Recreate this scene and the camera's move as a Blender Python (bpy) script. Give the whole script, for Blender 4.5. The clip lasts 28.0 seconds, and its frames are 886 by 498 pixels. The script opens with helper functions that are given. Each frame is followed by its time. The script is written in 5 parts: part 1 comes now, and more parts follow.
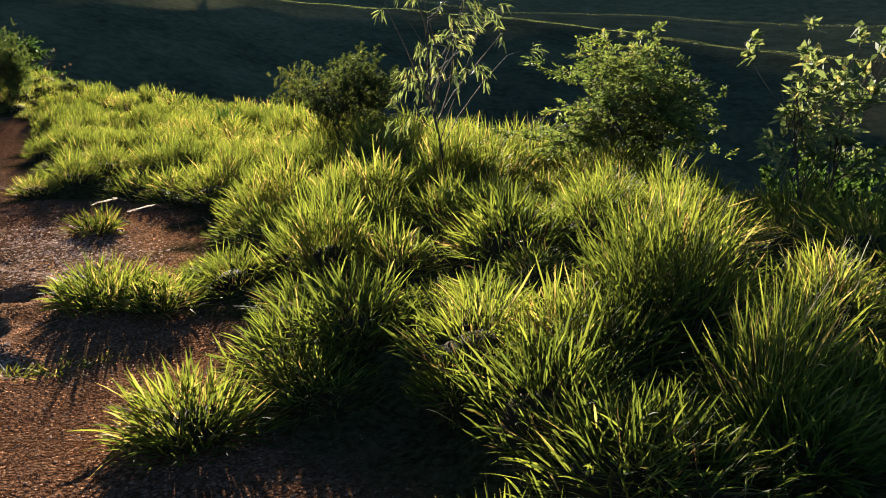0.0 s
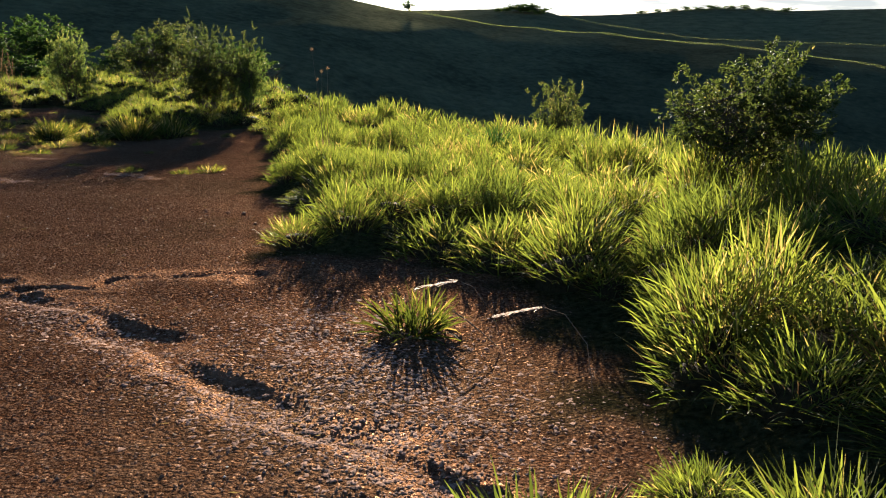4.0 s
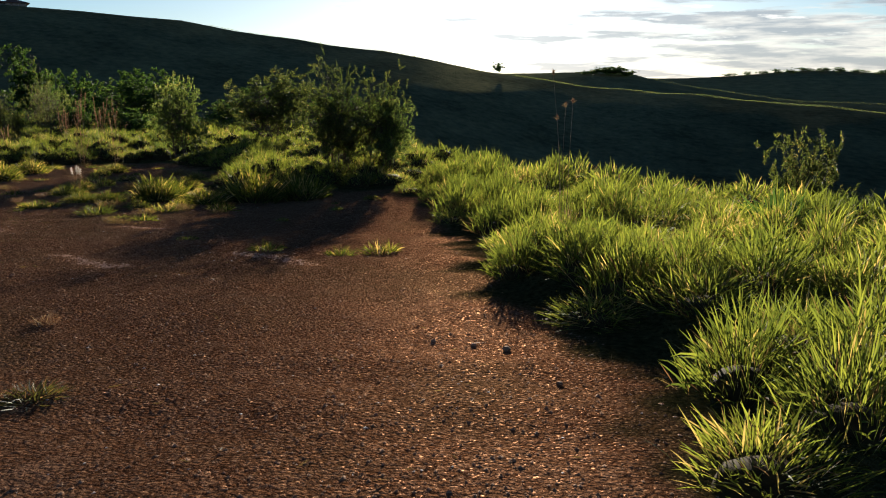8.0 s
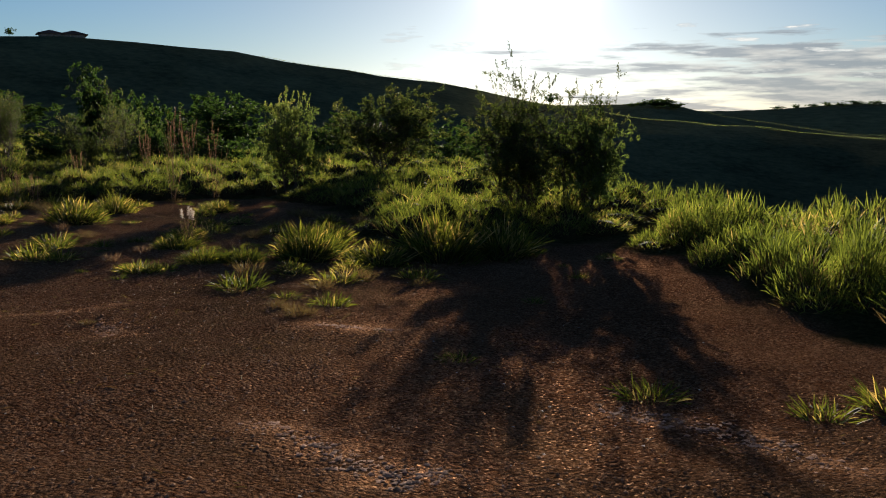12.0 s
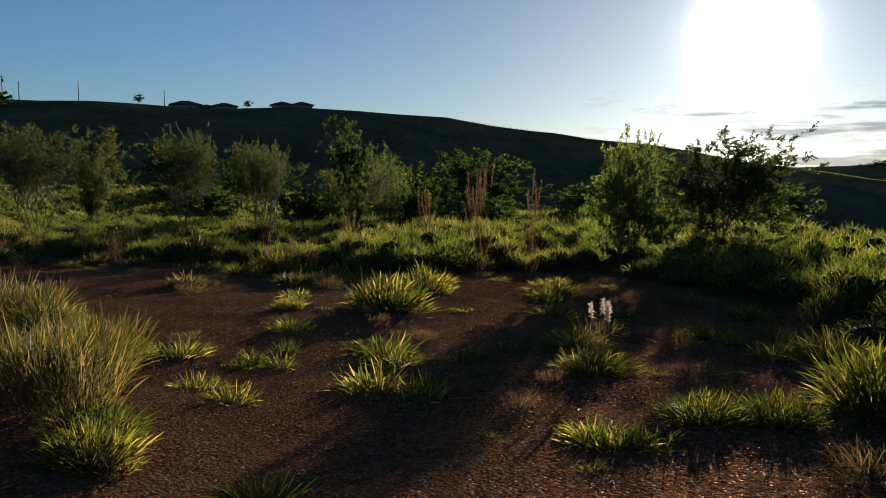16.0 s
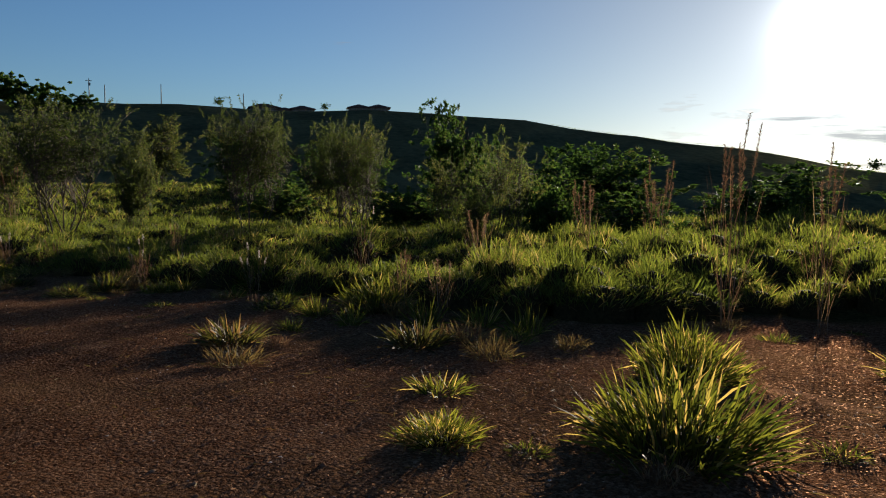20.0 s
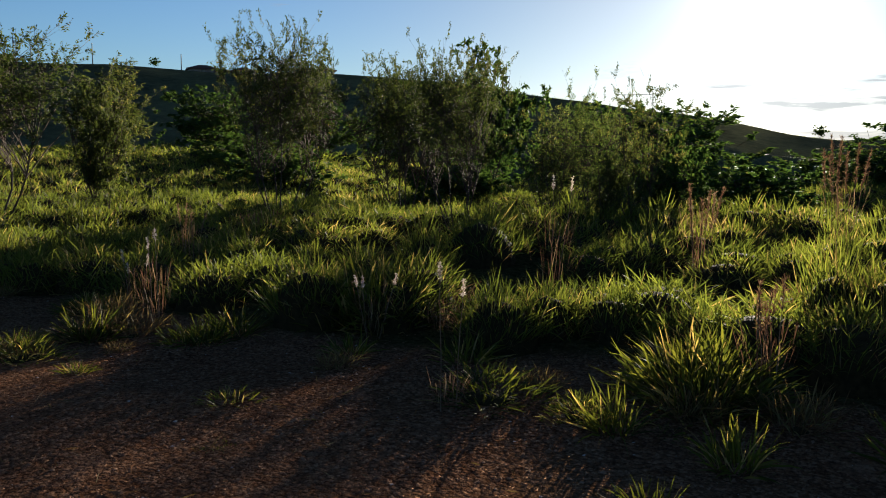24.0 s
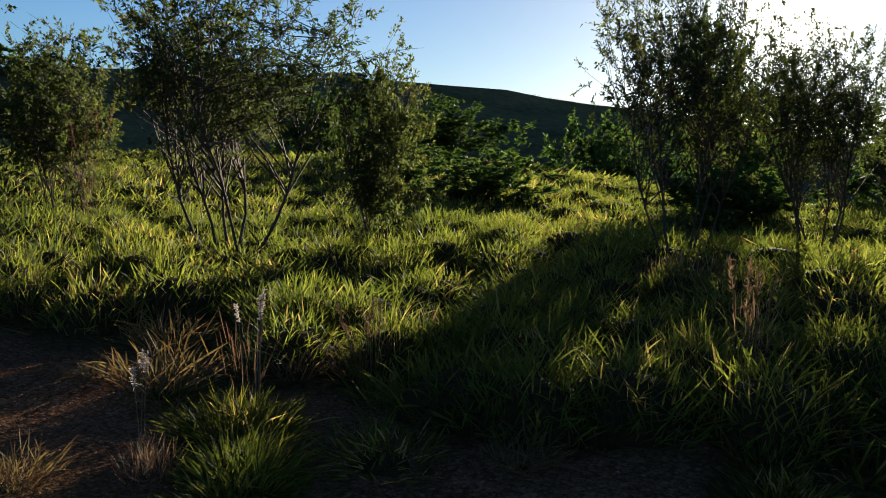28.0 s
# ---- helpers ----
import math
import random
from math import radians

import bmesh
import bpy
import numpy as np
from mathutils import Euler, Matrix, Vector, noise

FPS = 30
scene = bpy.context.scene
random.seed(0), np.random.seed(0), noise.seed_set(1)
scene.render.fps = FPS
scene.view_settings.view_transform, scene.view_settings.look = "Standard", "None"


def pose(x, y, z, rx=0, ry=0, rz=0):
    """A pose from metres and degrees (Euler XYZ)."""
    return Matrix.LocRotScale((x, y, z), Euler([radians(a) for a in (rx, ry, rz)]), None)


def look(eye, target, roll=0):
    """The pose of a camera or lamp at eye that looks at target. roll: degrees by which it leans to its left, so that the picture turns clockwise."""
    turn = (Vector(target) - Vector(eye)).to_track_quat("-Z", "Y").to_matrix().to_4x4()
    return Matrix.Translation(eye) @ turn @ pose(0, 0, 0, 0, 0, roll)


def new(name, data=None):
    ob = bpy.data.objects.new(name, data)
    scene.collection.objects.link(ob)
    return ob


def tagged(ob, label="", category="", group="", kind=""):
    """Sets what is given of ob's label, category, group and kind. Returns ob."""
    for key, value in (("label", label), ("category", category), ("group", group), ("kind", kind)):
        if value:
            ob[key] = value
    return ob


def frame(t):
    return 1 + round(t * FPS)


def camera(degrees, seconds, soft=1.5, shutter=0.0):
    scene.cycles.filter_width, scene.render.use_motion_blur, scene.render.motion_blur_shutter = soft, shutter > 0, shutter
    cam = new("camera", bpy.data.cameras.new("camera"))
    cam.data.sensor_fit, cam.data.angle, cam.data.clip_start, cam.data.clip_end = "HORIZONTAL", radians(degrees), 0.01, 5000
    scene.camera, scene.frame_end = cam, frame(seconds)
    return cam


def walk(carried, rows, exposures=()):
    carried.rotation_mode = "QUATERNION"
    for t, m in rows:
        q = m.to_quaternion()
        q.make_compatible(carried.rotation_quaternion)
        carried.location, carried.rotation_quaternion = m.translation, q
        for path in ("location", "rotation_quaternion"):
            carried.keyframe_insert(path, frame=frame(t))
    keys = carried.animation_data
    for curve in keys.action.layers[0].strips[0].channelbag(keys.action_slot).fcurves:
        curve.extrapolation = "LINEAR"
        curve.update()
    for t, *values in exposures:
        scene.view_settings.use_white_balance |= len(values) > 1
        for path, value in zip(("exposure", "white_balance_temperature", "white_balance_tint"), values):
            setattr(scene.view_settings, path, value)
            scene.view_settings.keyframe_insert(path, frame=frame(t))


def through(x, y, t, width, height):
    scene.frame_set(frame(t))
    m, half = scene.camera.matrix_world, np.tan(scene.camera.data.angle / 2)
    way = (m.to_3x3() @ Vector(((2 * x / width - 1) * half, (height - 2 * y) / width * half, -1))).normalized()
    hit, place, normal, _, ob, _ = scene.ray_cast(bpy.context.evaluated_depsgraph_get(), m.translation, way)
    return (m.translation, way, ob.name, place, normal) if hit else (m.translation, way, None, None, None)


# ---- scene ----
# ---------------------------------------------------------------- camera
cam = camera(57.4, 28.0, soft=1.05)
METRES, EYE, TILT, LEAN, TURN = 34.0, 1.787, -17.8, 0.0, 0.0
ROWS = [
    (0.0, 0.0, 0.0, 0.0, 0.0, 0.0, -0.0),
    (0.5, -0.0083, 0.0151, 0.0024, 3.07, -0.97, -0.76),
    (1.0, -0.0154, 0.0302, 0.0049, 6.6, -1.38, -1.66),
    (1.5, -0.0237, 0.0444, 0.0083, 9.44, -1.38, -2.69),
    (2.0, -0.0326, 0.0585, 0.0108, 11.25, -1.21, -3.52),
    (2.5, -0.0414, 0.0692, 0.0125, 12.14, -1.05, -3.96),
    (3.0, -0.0505, 0.0805, 0.0144, 12.66, -0.52, -4.27),
    (3.5, -0.06, 0.0921, 0.0162, 12.38, 0.29, -4.28),
    (5.5, -0.0983, 0.1437, 0.0218, 13.24, 3.21, -4.3),
    (6.0, -0.1082, 0.1565, 0.0242, 14.89, 3.33, -4.67),
    (6.5, -0.1191, 0.1701, 0.0262, 15.99, 3.28, -5.09),
    (7.0, -0.1309, 0.1835, 0.029, 16.72, 3.43, -5.34),
    (7.5, -0.1438, 0.1958, 0.0313, 17.26, 4.1, -5.66),
    (8.0, -0.1572, 0.2076, 0.0336, 17.93, 4.9, -5.91),
    (8.5, -0.1718, 0.2199, 0.0358, 18.55, 5.38, -6.15),
    (9.0, -0.1855, 0.2322, 0.0382, 19.09, 5.55, -6.28),
    (9.5, -0.2002, 0.245, 0.0409, 19.25, 5.85, -6.37),
    (10.0, -0.214, 0.258, 0.0431, 19.39, 6.31, -6.38),
    (10.5, -0.2287, 0.2697, 0.0458, 19.57, 6.77, -6.42),
    (11.0, -0.2433, 0.2803, 0.0484, 19.92, 6.92, -6.51),
    (11.5, -0.2601, 0.2914, 0.0509, 20.12, 6.66, -6.69),
    (13.5, -0.3226, 0.328, 0.0604, 25.16, 8.23, -7.94),
    (14.0, -0.3388, 0.3381, 0.062, 26.95, 8.65, -8.47),
    (14.5, -0.355, 0.3482, 0.0642, 28.33, 8.94, -8.8),
    (15.0, -0.3711, 0.358, 0.0658, 30.16, 9.14, -9.24),
    (15.5, -0.3868, 0.3691, 0.0674, 32.25, 9.27, -9.78),
    (16.0, -0.4019, 0.3799, 0.0694, 34.36, 9.18, -10.32),
    (16.5, -0.4169, 0.3912, 0.0719, 36.11, 9.01, -10.7),
    (17.0, -0.4303, 0.403, 0.0747, 37.52, 8.84, -10.98),
    (17.5, -0.4442, 0.4156, 0.0783, 38.38, 9.0, -11.18),
    (18.0, -0.4579, 0.4283, 0.0812, 38.98, 9.37, -11.34),
    (18.5, -0.4715, 0.4407, 0.0844, 39.31, 9.69, -11.48),
    (19.0, -0.4859, 0.4517, 0.0868, 39.44, 9.72, -11.62),
    (19.5, -0.5007, 0.4625, 0.0891, 39.47, 9.27, -11.77),
    (20.0, -0.5169, 0.472, 0.0913, 39.36, 8.54, -11.88),
    (20.5, -0.5322, 0.4815, 0.0933, 39.13, 7.62, -11.89),
    (22.5, -0.5946, 0.515, 0.1016, 35.04, 6.13, -10.92),
    (23.0, -0.612, 0.5197, 0.1032, 34.96, 6.37, -11.04),
    (23.5, -0.6289, 0.523, 0.1034, 35.01, 6.72, -11.06),
    (24.0, -0.6462, 0.5264, 0.1044, 35.23, 6.98, -11.03),
    (24.5, -0.6632, 0.5295, 0.105, 35.55, 7.17, -11.12),
    (25.0, -0.6808, 0.5331, 0.1065, 35.72, 7.29, -11.11),
    (25.5, -0.6978, 0.5357, 0.1069, 35.96, 7.31, -11.14),
    (26.0, -0.7159, 0.5377, 0.1076, 36.26, 7.23, -11.24),
    (26.5, -0.7338, 0.5383, 0.1078, 36.41, 7.15, -11.32),
    (27.0, -0.7518, 0.5393, 0.1082, 36.58, 7.08, -11.43),
    (27.5, -0.7688, 0.5386, 0.1078, 36.56, 7.14, -11.45),
    (28.0, -0.7868, 0.5383, 0.1067, 36.48, 7.15, -11.52),
]
EXPOSURES = [(0.0, 2.25), (3.5, 2.25), (8.0, 1.6), (11.0, 1.2), (14.0, 1.05), (20.5, 1.12), (23.0, 1.37), (28.0, 1.68)]

walk(cam, [(t, pose(0, 0, EYE, TILT, LEAN, TURN) @ pose(METRES * x, METRES * y, METRES * z, 90 + pitch, roll, yaw)) for t, x, y, z, yaw, pitch, roll in ROWS],
     exposures=EXPOSURES)

# ---------------------------------------------------------------- sun and sky
SUN_AZ, SUN_EL = 15.3, 9.0          # degrees: to the left of +y, above the horizon
SUN = Vector((-math.sin(radians(SUN_AZ)) * math.cos(radians(SUN_EL)), math.cos(radians(SUN_AZ)) * math.cos(radians(SUN_EL)), math.sin(radians(SUN_EL))))
SUN_SIDE = (math.cos(radians(SUN_AZ)), math.sin(radians(SUN_AZ)))      # across the sun's way, on plan
sun = new("sun", bpy.data.lights.new("sun", "SUN"))
sun.data.energy, sun.data.angle, sun.data.color = 5.0, radians(0.6), (1.0, 0.89, 0.73)
sun.matrix_world = look(SUN * 200, (0, 0, 0))


class Nodes:
    """Shortcuts for a node tree."""

    def __init__(self, tree):
        self.tree = tree
        tree.nodes.clear()

    def add(self, kind, **values):
        n = self.tree.nodes.new(kind)
        for key, value in values.items():
            n.inputs[key.replace("_", " ")].default_value = value
        return n

    def link(self, a, b):
        self.tree.links.new(a, b)

    def math(self, op, a, b=0.0, clamp=False):
        n = self.tree.nodes.new("ShaderNodeMath")
        n.operation, n.use_clamp = op, clamp
        for i, v in enumerate((a, b)):
            if isinstance(v, (int, float)):
                n.inputs[i].default_value = v
            else:
                self.link(v, n.inputs[i])
        return n.outputs[0]

    def ramp(self, fac, *stops):
        n = self.tree.nodes.new("ShaderNodeValToRGB")
        e = n.color_ramp.elements
        while len(e) < len(stops):
            e.new(0.5)
        for el, (p, c) in zip(e, stops):
            el.position, el.color = p, (*c, 1) if len(c) == 3 else c
        self.link(fac, n.inputs[0])
        return n.outputs[0]

    def mix(self, fac, a, b, kind="MIX"):
        n = self.tree.nodes.new("ShaderNodeMix")
        n.data_type, n.blend_type = "RGBA", kind
        for i, v in ((0, fac), (6, a), (7, b)):
            if isinstance(v, (int, float)):
                n.inputs[i].default_value = v
            elif isinstance(v, tuple):
                n.inputs[i].default_value = (*v, 1)
            else:
                self.link(v, n.inputs[i])
        return n.outputs[2]

    def noise(self, where, scale, detail=4.0, rough=0.55):
        n = self.add("ShaderNodeTexNoise", Scale=scale, Detail=detail, Roughness=rough)
        if where is not None:
            self.link(where, n.inputs["Vector"])
        return n.outputs[0]


def sky():
    world = bpy.data.worlds.new("sky")
    scene.world = world
    world.use_nodes = True
    n = Nodes(world.node_tree)
    tex = n.tree.nodes.new("ShaderNodeTexSky")
    tex.sky_type, tex.sun_disc = "NISHITA", False
    tex.sun_elevation, tex.sun_rotation = radians(SUN_EL), radians(-SUN_AZ)
    tex.altitude, tex.air_density, tex.dust_density, tex.ozone_density = 600, 1.0, 0.3, 3.0
    co = n.tree.nodes.new("ShaderNodeTexCoord").outputs["Generated"]
    sep = n.tree.nodes.new("ShaderNodeSeparateXYZ")
    n.link(co, sep.inputs[0])
    # thin streaks of cloud low over the sunny side, small puffs nearer the hill
    round_ = n.math("ARCTAN2", sep.outputs[0], sep.outputs[1])
    band = n.tree.nodes.new("ShaderNodeCombineXYZ")
    n.link(n.math("MULTIPLY", round_, 3.2), band.inputs[0])
    n.link(n.math("MULTIPLY", sep.outputs[2], 34.0), band.inputs[1])
    streak = n.noise(band.outputs[0], 1.6, 8.0, 0.58)
    puffs = n.tree.nodes.new("ShaderNodeCombineXYZ")
    n.link(n.math("MULTIPLY", round_, 15.0), puffs.inputs[0])
    n.link(n.math("MULTIPLY", sep.outputs[2], 85.0), puffs.inputs[1])
    puff = n.noise(puffs.outputs[0], 1.0, 5.0, 0.55)
    sunny = n.ramp(n.math("ADD", n.math("MULTIPLY", round_, 0.8), 0.5), (0.10, (0, 0, 0)), (0.40, (0.75, 0.75, 0.75)), (0.60, (1, 1, 1)))
    low = n.ramp(sep.outputs[2], (0.0, (0.9, 0.9, 0.9)), (0.06, (1, 1, 1)), (0.12, (0, 0, 0)))
    amount = n.math("MULTIPLY", sunny, low)
    cover = n.ramp(n.math("ADD", streak, n.math("MULTIPLY", n.math("SUBTRACT", amount, 1.0), 0.36)), (0.34, (0, 0, 0)), (0.43, (1, 1, 1)))
    rows = n.ramp(sep.outputs[2], (0.015, (0, 0, 0)), (0.04, (1, 1, 1)), (0.10, (0.95, 0.95, 0.95)), (0.125, (0, 0, 0)))
    lone = n.ramp(n.math("MULTIPLY", puff, rows), (0.57, (0, 0, 0)), (0.66, (1, 1, 1)))
    lone = n.math("MULTIPLY", lone, n.ramp(n.math("ADD", n.math("MULTIPLY", round_, 0.8), 0.5), (0.08, (0, 0, 0)), (0.2, (1, 1, 1))))
    cover = n.math("MAXIMUM", cover, lone)
    cloud = n.ramp(n.math("ADD", streak, n.math("MULTIPLY", n.math("SUBTRACT", puff, 0.5), 0.5)), (0.38, (7.3, 6.9, 6.3)), (0.56, (2.7, 2.95, 3.3)))
    cloud = n.mix(lone, cloud, (9.4, 9.1, 8.5))
    blue = n.mix(1.0, tex.outputs[0], (0.65, 0.78, 0.945), "MULTIPLY")
    near = n.tree.nodes.new("ShaderNodeVectorMath")
    near.operation = "DOT_PRODUCT"
    n.link(co, near.inputs[0])
    near.inputs[1].default_value = SUN
    d = n.math("MAXIMUM", near.outputs["Value"], 0.0)
    # thin milky air on the sunny side
    grey = n.tree.nodes.new("ShaderNodeRGBToBW")
    n.link(blue, grey.inputs[0])
    milk = n.mix(1.0, (0.96, 1.0, 1.05), grey.outputs[0], "MULTIPLY")
    blue = n.mix(n.math("MULTIPLY", n.math("POWER", d, 10.0), 0.6), blue, milk)
    col = n.mix(n.math("MULTIPLY", cover, 0.8), blue, cloud)
    # the bright aureole round the sun
    glow = n.math("ADD", n.math("MULTIPLY", n.math("POWER", d, 1500.0), 60.0), n.math("ADD", n.math("MULTIPLY", n.math("POWER", d, 320.0), 4.0), n.math("MULTIPLY", n.math("POWER", d, 45.0), 0.75)))
    tint = n.mix(1.0, (1.0, 0.97, 0.9), glow, "MULTIPLY")
    col = n.mix(1.0, col, tint, "ADD")
    back = n.add("ShaderNodeBackground", Strength=0.05)
    n.link(col, back.inputs[0])
    out = n.tree.nodes.new("ShaderNodeOutputWorld")
    n.link(back.outputs[0], out.inputs[0])


sky()


# ---------------------------------------------------------------- materials
def material(name):
    m = bpy.data.materials.new(name)
    m.use_nodes = True
    n = Nodes(m.node_tree)
    out = n.tree.nodes.new("ShaderNodeOutputMaterial")
    return m, n, out


def bumped(n, height, strength, distance):
    b = n.add("ShaderNodeBump", Strength=strength, Distance=distance)
    n.link(height, b.inputs["Height"])
    return b.outputs[0]


def leaf_material(name, dark, light, dry, through, dryness, patch=0.5, gloss=0.35, lit=0.5):
    """A thin leaf: dull above, lets light through, a weak shine."""
    m, n, out = material(name)
    geo = n.tree.nodes.new("ShaderNodeNewGeometry")
    one = geo.outputs["Random Per Island"]
    obj = n.tree.nodes.new("ShaderNodeObjectInfo")
    place = n.noise(geo.outputs["Position"], patch, 2.0)
    wide = n.ramp(n.math("ADD", n.math("MULTIPLY", one, 0.75), n.math("MULTIPLY", n.math("SUBTRACT", place, 0.5), 1.3)), (0.1, dark), (0.75, light))
    dead = n.ramp(n.math("ADD", n.math("FRACT", n.math("MULTIPLY", one, 17.3)), n.math("MULTIPLY", n.math("SUBTRACT", place, 0.5), 0.9)), (1.0 - dryness, (0, 0, 0)), (1.0 - dryness + 0.05, (1, 1, 1)))
    col = n.mix(dead, wide, dry)
    col = n.mix(n.math("MULTIPLY", obj.outputs["Random"], 0.25), col, dark)
    p = n.add("ShaderNodeBsdfPrincipled", Roughness=0.62)
    p.inputs["Specular IOR Level"].default_value = gloss * 0.5
    n.link(col, p.inputs["Base Color"])
    t = n.tree.nodes.new("ShaderNodeBsdfTranslucent")
    n.link(n.mix(1.0, col, through, "MULTIPLY"), t.inputs[0])
    mix = n.add("ShaderNodeMixShader", Fac=lit)
    n.link(p.outputs[0], mix.inputs[1])
    n.link(t.outputs[0], mix.inputs[2])
    n.link(mix.outputs[0], out.inputs[0])
    return m


GRASS = leaf_material("grass blade", (0.032, 0.045, 0.011), (0.098, 0.113, 0.023), (0.20, 0.15, 0.07), (2.85, 2.65, 1.5), 0.08, 0.7, 0.28, 0.55)
STRAW = leaf_material("dry grass blade", (0.11, 0.080, 0.034), (0.21, 0.163, 0.068), (0.12, 0.068, 0.035), (1.5, 1.35, 1.0), 0.35, 0.6, 0.08, 0.35)
TUFTLEAF = leaf_material("dry-tipped tuft blade", (0.024, 0.034, 0.009), (0.108, 0.116, 0.022), (0.27, 0.20, 0.095), (2.7, 2.4, 1.2), 0.16, 1.5, 0.28, 0.48)
STIFFLEAF = leaf_material("stiff browning blade", (0.020, 0.022, 0.008), (0.080, 0.076, 0.022), (0.15, 0.09, 0.045), (2.2, 2.0, 1.2), 0.26, 1.5, 0.55, 0.40)
OLIVE = leaf_material("half-dry grass blade", (0.050, 0.052, 0.015), (0.085, 0.088, 0.028), (0.20, 0.14, 0.065), (2.2, 2.0, 1.1), 0.34, 1.5, 0.3, 0.38)
RUST = leaf_material("reddish dry grass", (0.10, 0.055, 0.036), (0.22, 0.14, 0.085), (0.32, 0.24, 0.14), (1.3, 1.15, 0.95), 0.2, 0.6, 0.10, 0.35)
PLUME = leaf_material("grass plume", (0.46, 0.40, 0.35), (0.68, 0.62, 0.56), (0.46, 0.36, 0.30), (1.2, 1.1, 1.0), 0.1)
WILLOW = leaf_material("willow leaf", (0.020, 0.032, 0.011), (0.068, 0.082, 0.028), (0.15, 0.13, 0.055), (2.5, 2.35, 1.3), 0.04, 0.8, 0.12, 0.42)
BROAD = leaf_material("broad dark leaf", (0.022, 0.045, 0.014), (0.06, 0.10, 0.028), (0.10, 0.10, 0.035), (1.9, 1.9, 1.0), 0.03, 0.8, 0.06, 0.40)
SHRUBLEAF = leaf_material("shrub leaf", (0.035, 0.055, 0.018), (0.120, 0.150, 0.048), (0.17, 0.15, 0.06), (2.3, 2.2, 1.3), 0.03, 0.8, 0.2, 0.5)
PALE = leaf_material("pale drooping leaf", (0.07, 0.10, 0.045), (0.17, 0.20, 0.09), (0.30, 0.26, 0.12), (1.6, 1.5, 0.9), 0.05, 0.8, 0.3)


def bark_material(name, dark, light):
    m, n, out = material(name)
    geo = n.tree.nodes.new("ShaderNodeNewGeometry")
    grain = n.noise(geo.outputs["Position"], 38.0, 5.0)
    blot = n.noise(geo.outputs["Position"], 5.0, 2.0)
    p = n.add("ShaderNodeBsdfPrincipled", Roughness=0.85)
    p.inputs["Specular IOR Level"].default_value = 0.1
    n.link(n.ramp(n.math("ADD", n.math("MULTIPLY", grain, 0.6), n.math("MULTIPLY", blot, 0.4)), (0.35, dark), (0.65, light)), p.inputs["Base Color"])
    n.link(bumped(n, grain, 0.5, 0.01), p.inputs["Normal"])
    n.link(p.outputs[0], out.inputs[0])
    return m


BARK = bark_material("bark", (0.030, 0.023, 0.017), (0.090, 0.068, 0.050))
STALK = bark_material("dry stalk", (0.11, 0.07, 0.042), (0.25, 0.175, 0.11))


